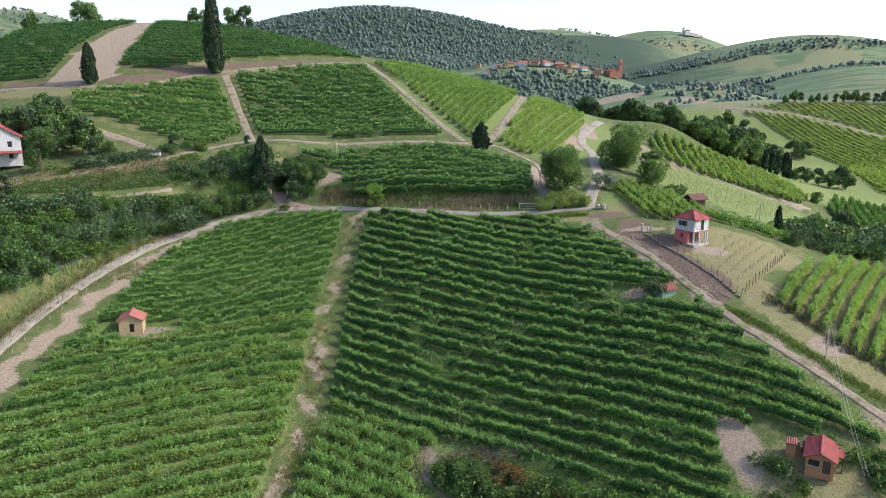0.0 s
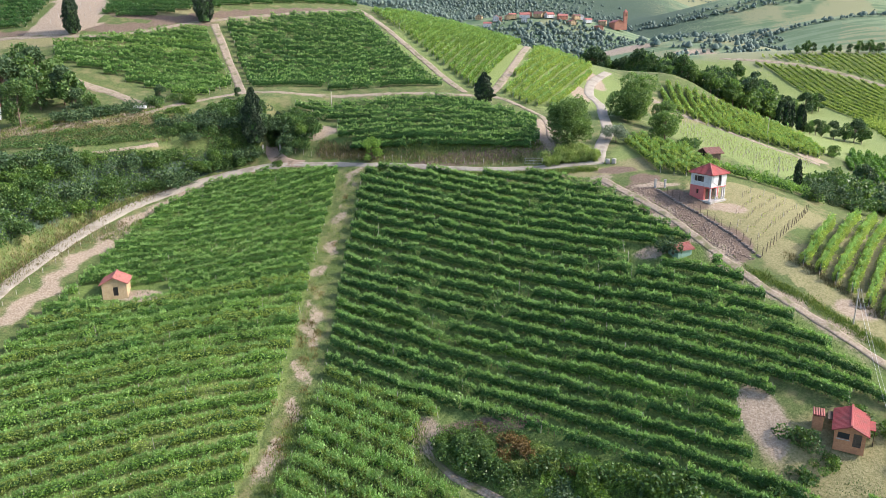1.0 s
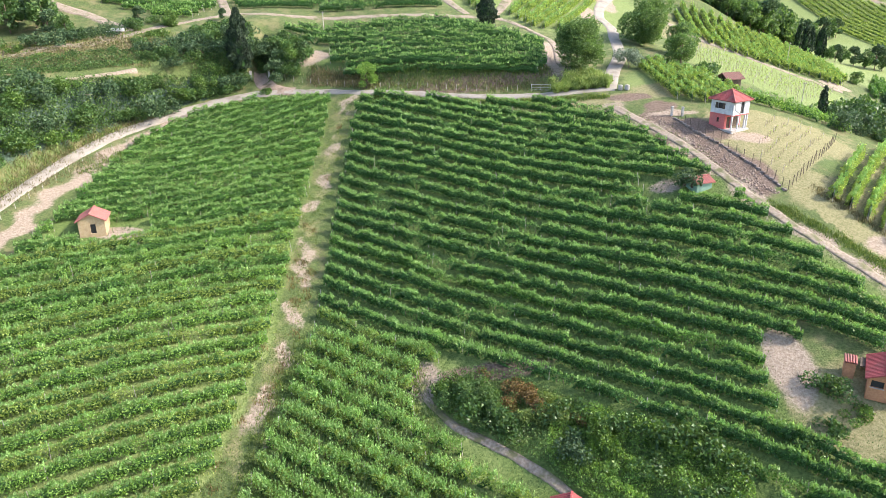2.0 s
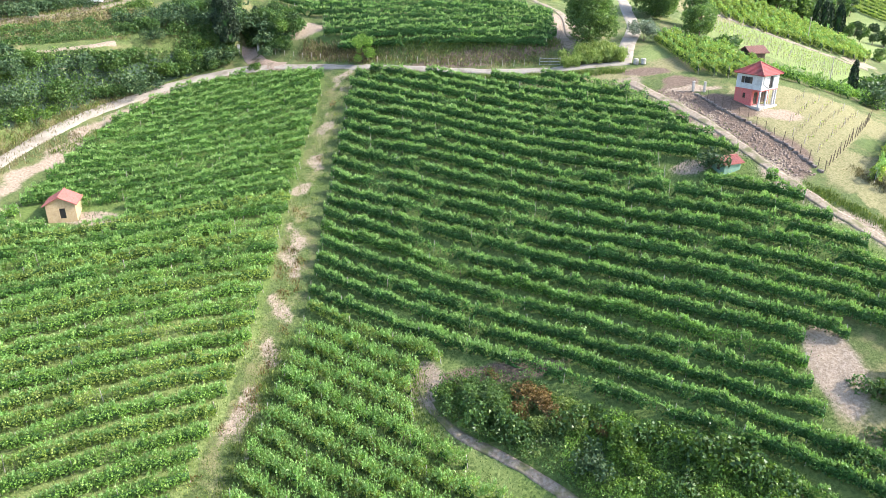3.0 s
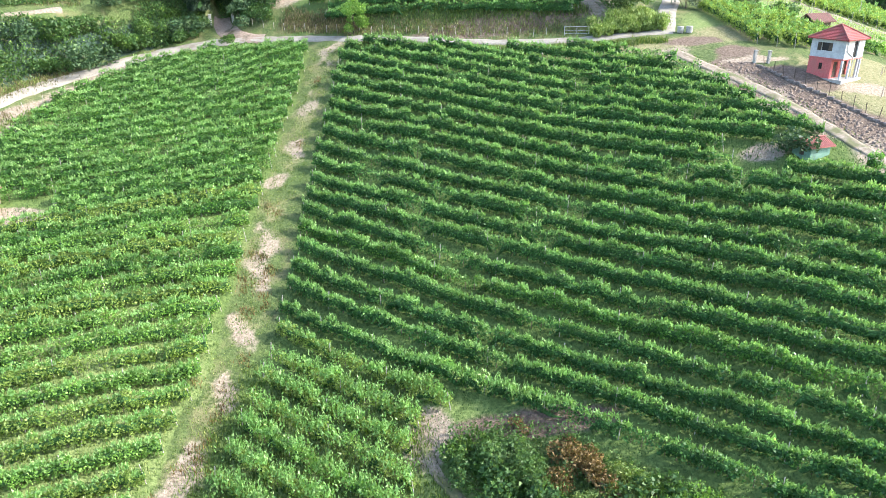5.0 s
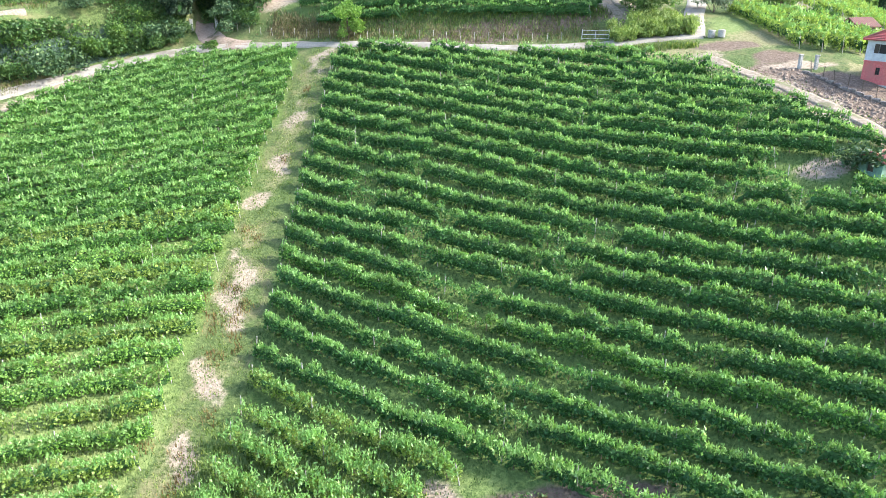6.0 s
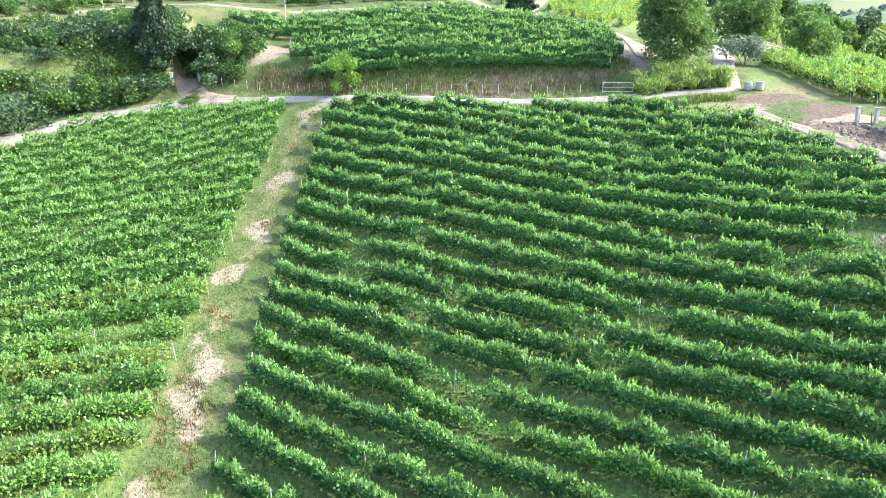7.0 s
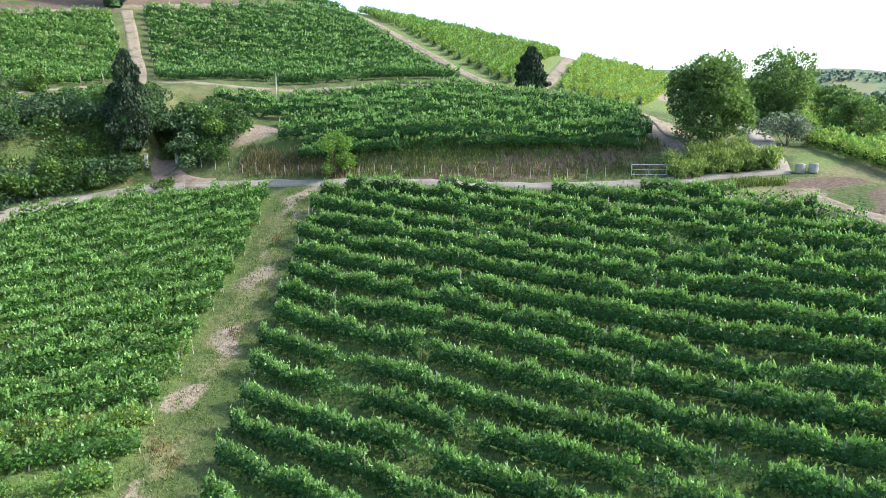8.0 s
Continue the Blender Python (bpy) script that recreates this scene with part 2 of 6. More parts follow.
def leaf_quads(rng, at, size, up=0.25, length=1.3):
    """A small pointed leaf at each place, turned at random, leaning to the sky by up."""
    n = len(at)
    d = rng.normal(size=(n, 3))
    d[:, 2] += up * 2
    d /= np.linalg.norm(d, axis=1)[:, None]
    e = np.cross(d, rng.normal(size=(n, 3)))
    e /= np.linalg.norm(e, axis=1)[:, None] + 1e-9
    s = (np.broadcast_to(size, n) * rng.uniform(0.65, 1.3, n))[:, None]
    fold = np.cross(d, e) * s * rng.uniform(-0.25, 0.25, (n, 1))
    v = np.stack([at - d * s * 0.42 * length + e * s * 0.56 + fold, at + d * s * 0.66 * length, at - d * s * 0.42 * length - e * s * 0.56], 1)
    return v.reshape(-1, 3), np.arange(3 * n).reshape(-1, 3)


def leaf_kites(rng, at, size, up=0.25, length=1.2):
    """A broad leaf of four corners at each place, a little folded along its middle."""
    n = len(at)
    d = rng.normal(size=(n, 3))
    d[:, 2] += up * 2
    d /= np.linalg.norm(d, axis=1)[:, None]
    e = np.cross(d, rng.normal(size=(n, 3)))
    e /= np.linalg.norm(e, axis=1)[:, None] + 1e-9
    s = (np.broadcast_to(size, n) * rng.uniform(0.65, 1.3, n))[:, None]
    fold = np.cross(d, e) * s * rng.uniform(-0.22, 0.22, (n, 1))
    v = np.stack([at - d * s * 0.46 * length, at + e * s * 0.52 + fold, at + d * s * 0.54 * length, at - e * s * 0.52 + fold], 1)
    return v.reshape(-1, 3), np.arange(4 * n).reshape(-1, 4)


# ---- the lie of the land ----
def smooth(a, b, v):
    u = np.clip((v - a) / (b - a), 0.0, 1.0)
    return u * u * (3 - 2 * u)


def spline(points, step=2.0):
    """Points of a soft curve through the given ones, about step metres apart."""
    p = np.array(points, float)
    p = np.concatenate([[2 * p[0] - p[1]], p, [2 * p[-1] - p[-2]]])
    out = []
    for a, b, c, d in zip(p[:-3], p[1:-2], p[2:-1], p[3:]):
        n = max(2, int(np.hypot(*(c - b)[:2]) / step))
        for u in np.arange(n) / n:
            out.append(0.5 * (2 * b + (c - a) * u + (2 * a - 5 * b + 4 * c - d) * u * u + (3 * b - a - 3 * c + d) * u ** 3))
    out.append(p[-2])
    return np.array(out)


def side(x, y, line):
    """Distance to a line of points, and the side: positive on its left."""
    x, y = np.asarray(x, float), np.asarray(y, float)
    best, sign = np.full(x.shape, 1e9), np.ones(x.shape)
    for (ax, ay), (bx, by) in zip(line[:-1], line[1:]):
        dx, dy = bx - ax, by - ay
        u = np.clip(((x - ax) * dx + (y - ay) * dy) / (dx * dx + dy * dy), 0, 1)
        d = np.hypot(x - ax - u * dx, y - ay - u * dy)
        near = d < best
        best = np.where(near, d, best)
        sign = np.where(near, np.sign(dx * (y - ay) - dy * (x - ax)), sign)
    return best, sign


def inside(x, y, outline):
    """Whether places lie within a closed outline."""
    x, y = np.asarray(x, float), np.asarray(y, float)
    res = np.zeros(x.shape, bool)
    for (ax, ay), (bx, by) in zip(outline, outline[1:] + outline[:1]):
        res ^= ((ay > y) != (by > y)) & (x < (bx - ax) * (y - ay) / (by - ay + 1e-12) + ax)
    return res


ROAD = [(32, 149.5), (17, 149.8), (0, 153.5), (-15, 158.0), (-30, 162.5), (-40, 163.5), (-50, 159.4), (-57, 153), (-62.5, 146), (-66.6, 137), (-69.7, 126), (-71.6, 117), (-72.8, 108), (-74.5, 90), (-76, 76)]
ROAD_LINE = spline(ROAD, 4)
# heights of the slope every 50 m, from west to east, row by row northwards
LATTICE_WEST, LATTICE_SOUTH, LATTICE_STEP = -200.0, 0.0, 50.0
LATTICE = np.array([
    [-17.8, -18.1, -18.6, -18.3, -16.8, -13.9, -11.1, -9.8, -10.2, -11.6, -13.5],
    [-0.9, -0.8, -1.6, -4, -3.1, 1.5, 1.2, -1.4, -4.6, -7.4, -10.1],
    [15.8, 15.9, 17.5, 13.5, 12.2, 22.2, 12.8, 5.6, 0.2, -3.6, -6.8],
    [33.3, 31.4, 34.4, 26.7, 31.7, 34.4, 19.9, 10.6, 4.2, 0, -3.3],
    [52.4, 49.8, 53.2, 45.9, 47.8, 40.6, 27.8, 14.1, 7.9, 3.9, 0.6],
    [69.8, 74.4, 73.7, 69.1, 61.5, 50.3, 35.9, 19.8, 13.2, 9.2, 6.2],
    [77.9, 83.7, 84.6, 75.6, 63.4, 48.7, 34.6, 24.6, 19.7, 15.8, 14],
    [75.5, 75.9, 72.2, 61.8, 48.2, 37.5, 31, 26.3, 21.6, 22.4, 24.6],
    [67.2, 65.3, 59.4, 47.6, 34.9, 29.1, 28.2, 29.7, 29.8, 35.1, 37.8]
])
# far hills: place, height, reach across and along
HILLS = [(-190, 1820, 230, 640, 330), (-1000, 1700, 215, 380, 330), (-110, 1380, 110, 230, 170), (150, 1270, 90, 240, 140), (330, 2350, 222, 600, 300),
         (800, 2780, 246, 520, 330), (1290, 3050, 205, 520, 250), (800, 1560, 148, 480, 170), (420, 1800, 150, 330, 120), (680, 1220, 74, 240, 200), (290, 880, 44, 150, 130),
         (-1500, 2700, 200, 700, 400), (1800, 2600, 150, 700, 400), (250, 448, 28, 260, 50)]


def weights_of(u):
    return np.stack([-0.5 * u + u * u - 0.5 * u ** 3, 1 - 2.5 * u * u + 1.5 * u ** 3, 0.5 * u + 2 * u * u - 1.5 * u ** 3, -0.5 * u * u + 0.5 * u ** 3], -1)


def slope_height(x, y):
    ny, nx = LATTICE.shape
    gx = np.clip((x - LATTICE_WEST) / LATTICE_STEP, 0, nx - 1.0001)
    gy = np.clip((y - LATTICE_SOUTH) / LATTICE_STEP, 0, ny - 1.0001)
    i, j = gx.astype(int), gy.astype(int)
    wx, wy, z = weights_of(gx - i), weights_of(gy - j), 0.0
    for a in range(4):
        for b in range(4):
            z = z + wx[..., a] * wy[..., b] * LATTICE[np.clip(j + b - 1, 0, ny - 1), np.clip(i + a - 1, 0, nx - 1)]
    return z


def bank_height(x, y):
    d, s = side(x, y, ROAD_LINE)
    d = -d * s
    high = (2.6 + 4.0 * smooth(-25, -45, x)) * smooth(34, 16, x) * smooth(75, 110, y)
    high = high * (1 - 0.96 * np.exp(-((x + 39.6) / 3.0) ** 4) * smooth(186, 174, y))  # the drive's cutting
    return high * smooth(2.2, 7.5, d) * smooth(48, 14, d)


def gully_depth(x, y):
    return 2.2 * np.exp(-((x + 19 - 0.03 * (y - 110)) / 11.0) ** 2) * smooth(70, 100, y) * smooth(158, 130, y)


def far_height(x, y):
    z = 20 + 6 * np.sin(x / 210 + 1.0) * np.sin(y / 260)
    rise = 0.0
    for hx, hy, h, sx, sy in HILLS:
        rise = rise + (h * np.exp(-((x - hx) / sx) ** 2 - ((y - hy) / sy) ** 2)) ** 3
    return z + np.cbrt(rise)


def land(x, y):
    x, y = np.asarray(x, float), np.asarray(y, float)
    near = smooth(-200, -150, x) * smooth(300, 240, x) * smooth(0, 40, y) * smooth(400, 340, y)
    z = slope_height(x, y) + bank_height(x, y) - gully_depth(x, y)
    z = z + 5.0 * np.exp(-((x - 75) / 15) ** 2 - ((y - 240) / 15) ** 2)
    rough = 0.09 * np.sin(x * 1.3 + np.sin(y * 0.9)) * np.sin(y * 1.1 + 0.7 * np.sin(x * 0.6))
    return near * (z + rough) + (1 - near) * far_height(x, y)


def height(x, y):
    return float(land(np.array([x]), np.array([y]))[0])


def axis(fine, mid, far):
    """Steps of 1 m within fine, 2 m within mid, then ever wider to far."""
    a = list(np.arange(fine[0], fine[1] + 0.1, 1.0))
    a = list(np.arange(mid[0], fine[0] - 0.5, 2.0)) + a + list(np.arange(fine[1] + 2, mid[1], 2.0))
    while a[-1] < far[1]:
        a.append(a[-1] + max(2.0, 0.055 * (a[-1] - mid[1] + 40)))
    while a[0] > far[0]:
        a.insert(0, a[0] - max(2.0, 0.055 * (mid[0] - a[0] + 40)))
    return np.array(a)


DIRT_SPOTS = [(-50.5, 116.8, 4.0, 1.6), (-2.8, 89.6, 1.9, 2.8), (38.5, 83, 2.3, 5.0), (33.5, 116.5, 2.6, 1.4),
              (-29, 171, 4.0, 2.4), (22.8, 163, 3.0, 8.5), (50, 128.5, 3.2, 1.7), (40, 138, 4, 1.0), 
              (37.5, 207, 2.5, 8), (45, 224, 2.5, 9), (-75, 172, 6, 3), (58, 100, 3, 2), (-95, 160, 8, 3), (100, 198, 4, 3), (200, 850, 40, 22), (265, 790, 26, 12)]
SOIL_SPOTS = [(37.6, 135, 2.2, 3.4), (40.6, 128, 2.4, 4), (43.4, 121.5, 2.4, 4), (46, 115, 2.2, 4), (45.4, 130.6, 1.8, 2.4), (41.0, 126, 3, 5), (43.6, 121, 3, 5), (46.6, 117, 2.8, 4.5), (38.4, 131, 3.4, 4.5), (36.5, 136, 3, 3), (45, 131, 3.2, 3), (42, 133, 3, 2.5), (8, 156, 15, 2.0), (34, 145.5, 4.0, 1.5), (38.5, 141.0, 2.8, 2.0), (5, 89.8, 8, 1.3), (-85, 231, 18, 1.6)]
BARE_STRIP = [(-119.5, 217.5), (-121, 240), (-120.5, 262), (-117, 288), (-112, 288), (-107, 257), (-104.5, 236), (-101, 224), (-104, 218)]
CUT_BANK = [(-131, 218), (-111, 217.6), (-94, 219), (-78, 230), (-49, 245), (-32, 256), (-33, 259), (-50, 249.5), (-78, 236.5), (-89, 227), (-102, 224.6), (-112, 221), (-131, 220.5)]
DRY_SPOTS = [(60, 132, 10, 8), (41, 148, 6, 3.5), (25, 145.5, 14, 2.2), (-75, 166, 14, 6), (-90, 157, 14, 4), (45, 77, 8, 6), (-110, 214, 24, 4),
             (-70, 236, 22, 4), (54, 113, 5, 6), (66, 108, 9, 8), (78, 118, 12, 14), (420, 1050, 60, 24), (62, 210, 12, 10)]


def spots(x, y, some):
    z = np.zeros(x.shape)
    for sx, sy, a, b in some:
        z = np.maximum(z, 1.25 * np.exp(-0.7 * (((x - sx) / a) ** 2 + ((y - sy) / b) ** 2) ** 2))
    return z


def rank_corner(x, y):
    """The overgrown lower corner, where the vines are thin and unpruned."""
    return smooth(99, 90, y + 0.35 * x) * smooth(14, 2, x)


MAIN_VINES = [(-14, 156.3), (-17.2, 155.5), (-18.2, 147), (-18.6, 132), (-18.6, 119), (-18.3, 110.9), (-18.4, 102), (-19.2, 94), (-20.2, 86), (-22, 76), (-23.2, 66), (20, 60), (52, 56), (56, 67), (49, 73.5), (41, 75.5), (37, 77.8), (36.5, 84), (38.3, 88.6), (49, 87), (60, 81.5), (54.3, 91), (50.2, 97), (46.0, 104.3), (43.2, 111), (40, 119.4), (35.5, 127.7), (30, 139.5), (20, 146), (4, 150)]
LOWER_VINES = [(-22.4, 157.2), (-22.7, 147), (-23.0, 140), (-23.6, 127), (-23.4, 111.6), (-23.7, 100), (-24.2, 90), (-26, 76), (-28, 64), (-60, 62), (-65, 84), (-65.0, 94.6), (-64.4, 103), (-62.8, 110.5), (-61.0, 121), (-59.6, 131), (-57.6, 145), (-50, 156.4), (-41, 160.6), (-32, 159.6)]


FOOT = [(-1.2, 89.6), (3, 90.2), (8.7, 88.4), (13.7, 84.2), (22.9, 78.8), (31, 73), (29, 65), (16, 69.5), (11, 75.4), (5.5, 80.0), (0.4, 83.6), (-1.6, 86.6)]
HOUSE_FIELD = [(49.6, 112.6), (58, 121.5), (68, 134), (66, 139.5), (56, 141.5), (46, 138), (42, 133.5), (46, 124)]
TRACK_VERGE = [(49.5, 111.5), (56.5, 118), (54, 111.5), (57, 104), (61.5, 98), (70, 92), (67, 85), (59, 92.5), (53, 101.5)]
THICKET = [(-44, 166), (-48, 166.4), (-56, 161.2), (-66, 153.2), (-79, 144.4), (-92, 140.6), (-108, 138), (-112, 90), (-82, 86), (-78.2, 104), (-76.5, 117), (-74, 127), (-70, 138), (-64, 148.5), (-56, 157.2), (-48, 163.4)]


def make_ground():
    xs, ys = axis((-90, 76), (-165, 135), (-2600, 3000)), axis((64, 200), (40, 300), (-700, 3600))
    gx, gy = np.meshgrid(xs, ys)
    gz = land(gx, gy)
    ny, nx = gx.shape
    i, j = np.meshgrid(np.arange(ny - 1), np.arange(nx - 1), indexing="ij")
    f = np.stack([i * nx + j, i * nx + j + 1, (i + 1) * nx + j + 1, (i + 1) * nx + j], -1).reshape(-1, 4)
    me = mesh_np("ground", np.stack([gx, gy, gz], -1).reshape(-1, 3), f, GROUND, True)
    path = np.zeros(gx.shape)
    for line, wide, much, low in ((TRACK, 1.35, 1.05, 0.18), (EDGE_LEFT, 1.75, 1.15, 0.75), (EDGE_RIGHT, 2.2, 1.0, 0.5)):
        d, _ = side(gx + 0.7 * np.sin(gy * 0.9 + 1.0) + 0.5 * np.sin(gy * 0.37), gy, spline(line, 4))
        patchy = low + (1 - low) * smooth(-0.35, 0.75, np.sin(gy * 0.62 + 1.6 * np.sin(gy * 0.19) + 0.9 * np.sin(gx * 0.9)) + 0.3 * np.sin(gx * 1.9 + gy * 0.5))
        path = np.maximum(path, much * patchy * np.exp(-(d / wide) ** 2))
    d, _ = side(gx, gy, spline(TRACK, 4))
    worn = 0.6 * np.exp(-(d / 2.6) ** 2) * (0.5 + 0.5 * np.sin(gy * 0.71 + 1.5 * np.sin(gx * 0.8) + 2.0))
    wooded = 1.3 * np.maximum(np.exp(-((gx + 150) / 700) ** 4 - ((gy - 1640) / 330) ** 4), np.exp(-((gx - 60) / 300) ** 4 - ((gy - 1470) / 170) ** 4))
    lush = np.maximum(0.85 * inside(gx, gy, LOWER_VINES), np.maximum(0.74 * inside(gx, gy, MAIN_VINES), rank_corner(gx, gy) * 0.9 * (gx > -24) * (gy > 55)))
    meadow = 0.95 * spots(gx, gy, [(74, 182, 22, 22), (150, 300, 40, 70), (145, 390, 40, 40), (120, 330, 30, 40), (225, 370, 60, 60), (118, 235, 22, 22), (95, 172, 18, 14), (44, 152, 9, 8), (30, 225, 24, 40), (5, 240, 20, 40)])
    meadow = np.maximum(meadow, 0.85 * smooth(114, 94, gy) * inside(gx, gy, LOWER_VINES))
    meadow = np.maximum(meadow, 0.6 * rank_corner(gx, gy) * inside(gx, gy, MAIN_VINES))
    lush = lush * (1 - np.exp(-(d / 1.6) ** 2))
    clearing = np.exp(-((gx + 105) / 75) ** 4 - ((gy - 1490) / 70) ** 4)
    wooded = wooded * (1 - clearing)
    # field rises with distance and brings in the hazed far greens
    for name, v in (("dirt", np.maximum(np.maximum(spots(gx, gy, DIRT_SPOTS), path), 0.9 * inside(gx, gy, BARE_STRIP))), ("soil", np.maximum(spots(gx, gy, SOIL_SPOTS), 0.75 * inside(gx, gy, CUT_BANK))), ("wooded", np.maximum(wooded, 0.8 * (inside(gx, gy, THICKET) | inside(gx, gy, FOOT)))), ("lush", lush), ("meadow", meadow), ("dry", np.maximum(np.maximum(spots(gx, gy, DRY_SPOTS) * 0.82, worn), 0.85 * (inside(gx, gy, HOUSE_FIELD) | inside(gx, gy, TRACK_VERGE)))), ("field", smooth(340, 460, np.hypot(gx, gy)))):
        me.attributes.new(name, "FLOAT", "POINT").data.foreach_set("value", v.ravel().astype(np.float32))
    tagged(new("ground", me), "grassy hillside with dry patches and bare pale earth", "ground", kind="structure")


def ribbon(name, line, width, material, label, lift=0.14, seed=1, step=1.2):
    """A road or track laid over the land, with uneven edges."""
    rng = np.random.default_rng(seed)
    c = spline(line, step)
    d = np.gradient(c, axis=0)
    d /= np.linalg.norm(d, axis=1)[:, None]
    n = np.stack([-d[:, 1], d[:, 0]], 1)
    wob = np.convolve(rng.normal(size=len(c) + 4), np.ones(5) / 5, "valid") * 0.25
    rows = []
    for u in (-0.56, -0.46, -0.25, 0.0, 0.25, 0.46, 0.56):
        p = c + n * (u * (width + (wob if u > 0 else wob[::-1])))[:, None]
        z = land(p[:, 0], p[:, 1]) + (lift if abs(u) < 0.5 else -0.12) - (0.03 if abs(u) == 0.25 else 0)
        rows.append(np.column_stack([p, z]))
    v = np.stack(rows, 1)
    m, k = v.shape[:2]
    i, j = np.meshgrid(np.arange(m - 1), np.arange(k - 1), indexing="ij")
    f = np.stack([i * k + j, i * k + j + 1, (i + 1) * k + j + 1, (i + 1) * k + j], -1).reshape(-1, 4)[:, ::-1]
    tagged(new(name, mesh_np(name, v.reshape(-1, 3), f, material, True)), label, "track" if "track" in name else "road", kind="structure")


TRACK = [(-18.6, 157.0), (-19.7, 154), (-20.4, 144), (-21.1, 134), (-22.2, 124), (-22.0, 115), (-21.4, 106), (-22.2, 95), (-22.5, 86), (-24.5, 72)]
EDGE_LEFT = [(-46, 157.5), (-52.5, 154), (-56.5, 149.5), (-60.8, 140), (-63.8, 128.4), (-66.1, 116), (-67.8, 106.5), (-68.8, 94)]
EDGE_RIGHT = [(30, 143), (34.7, 134.3), (38.8, 126.1), (41.6, 117.7), (44.6, 109.3), (47.6, 102.9), (51.8, 96.5), (55.9, 90.4), (60.5, 84), (66, 76)]
make_ground()
ribbon("track", [(-3.0, 88.5), (-2.0, 86.0), (1.0, 82.6), (4.5, 80.2), (8.5, 77.0), (12.5, 73.0), (16, 68)], 0.9, EARTH, "worn earth path beside the scrub", seed=15)
ribbon("road", ROAD[:6] + [(-45, 162)], 1.5, GRAVEL, "pale gravel road along the top of the vineyard")
ribbon("road", [(-36, 163.4), (-42, 163)] + ROAD[6:], 2.3, GRAVEL, "pale gravel lane curving down beside the vineyard", seed=2)
ribbon("road", [(-31.5, 162.9), (-34.8, 164.2), (-37.6, 166.2), (-39.2, 168.4), (-40.2, 171.5)], 2.9, DRIVE, "brown earth drive between two gate posts", seed=3)
ribbon("road", [(31, 149.5), (33.5, 158), (37.5, 170), (39.5, 184), (41.5, 198), (40.5, 208), (44, 222), (52, 238)], 2.7, GRAVEL, "pale road bending round the hill shoulder", seed=4)
ribbon("track", EDGE_RIGHT, 1.5, EARTH, "worn earth track along the vineyard edge", seed=5)
ribbon("track", [(-92, 160), (-72.8, 166.6), (-64.5, 177.7), (-52, 190), (-43, 190), (-28.5, 191), (-12.8, 190), (2.3, 189.5), (10, 190.5), (15, 189), (19.5, 181), (23.5, 172), (23.2, 159), (26, 152.5)], 1.7, EARTH, "pale earth track across the slope", seed=6)
ribbon("track", [(-69.3, 231), (-61.8, 215.5), (-56, 203.5), (-51.5, 191)], 2.3, EARTH, "worn earth track straight up the slope", seed=7)
ribbon("track", [(-29, 262), (-24, 252), (-15.7, 236), (-4.1, 212.5), (5.4, 192.2)], 2.0, EARTH, "pale earth track dividing two vineyards", seed=8)
ribbon("track", [(31, 276), (27, 250), (21.3, 225.0), (15.1, 203), (11, 191)], 2.2, EARTH, "pale earth track over the crest", seed=9)
ribbon("track", [(-29, 258), (-49.3, 244), (-63.5, 236.8), (-78.1, 228.6), (-93.7, 217.6), (-111.5, 216.2), (-130, 216.6), (-145, 217)], 1.5, EARTH, "earth track along a terrace", seed=10)
ribbon("track", [(160, 432), (178, 427), (202, 418.8), (221, 408.5), (241, 393.5), (268, 380)], 3.0, EARTH, "pale track across the opposite slope", seed=16)
ribbon("track", [(-110, 198.5), (-104, 196.2), (-92.6, 190.2), (-82.2, 186.3), (-75, 180.5), (-68.5, 175)], 2.6, EARTH, "pale earth track below the vines", seed=13)
ribbon("track", [(-112, 154), (-98.4, 155.6), (-91.3, 156.6), (-84.7, 158.6), (-78.1, 163.2), (-72.2, 166)], 2.0, EARTH, "earth farmyard track", seed=14)
ribbon("track", [(-101, 144), (-92, 145.2), (-85, 145.6), (-77.6, 147.4), (-68, 153.8), (-61.5, 158.8)], 0.9, EARTH, "narrow trodden path along the bank", seed=11)
ribbon("track", [(59.8, 218), (64.5, 212.5), (68.7, 207.0), (76.2, 203.5), (86.9, 197.6), (99, 192)], 2.6, EARTH, "dry earth headland below the vines", seed=12)


# ---- vineyards ----
def row_spans(outline, d, n, q, holes):
    """Stretches along direction d of the line n.p = q that lie within the outline and out of the holes."""
    def cuts(poly):
        out = []
        for a, b in zip(poly, poly[1:] + poly[:1]):
            qa, qb = np.dot(a, n), np.dot(b, n)
            if (qa > q) != (qb > q):
                u = (q - qa) / (qb - qa)
                out.append(float(np.dot(np.array(a) + u * (np.array(b) - np.array(a)), d)))
        return sorted(out)
    spans = list(zip(*[iter(cuts(outline))] * 2))
    for hole in holes:
        for lo, hi in zip(*[iter(cuts(hole))] * 2):
            spans = [s for a, b in spans for s in ((a, min(b, lo)), (max(a, hi), b)) if s[1] - s[0] > 0.5]
    return spans


POST_MESH = mesh_np("post", *tube([(0, 0, -0.4), (0, 0, 1.85)], [0.042, 0.038], 6), POST)


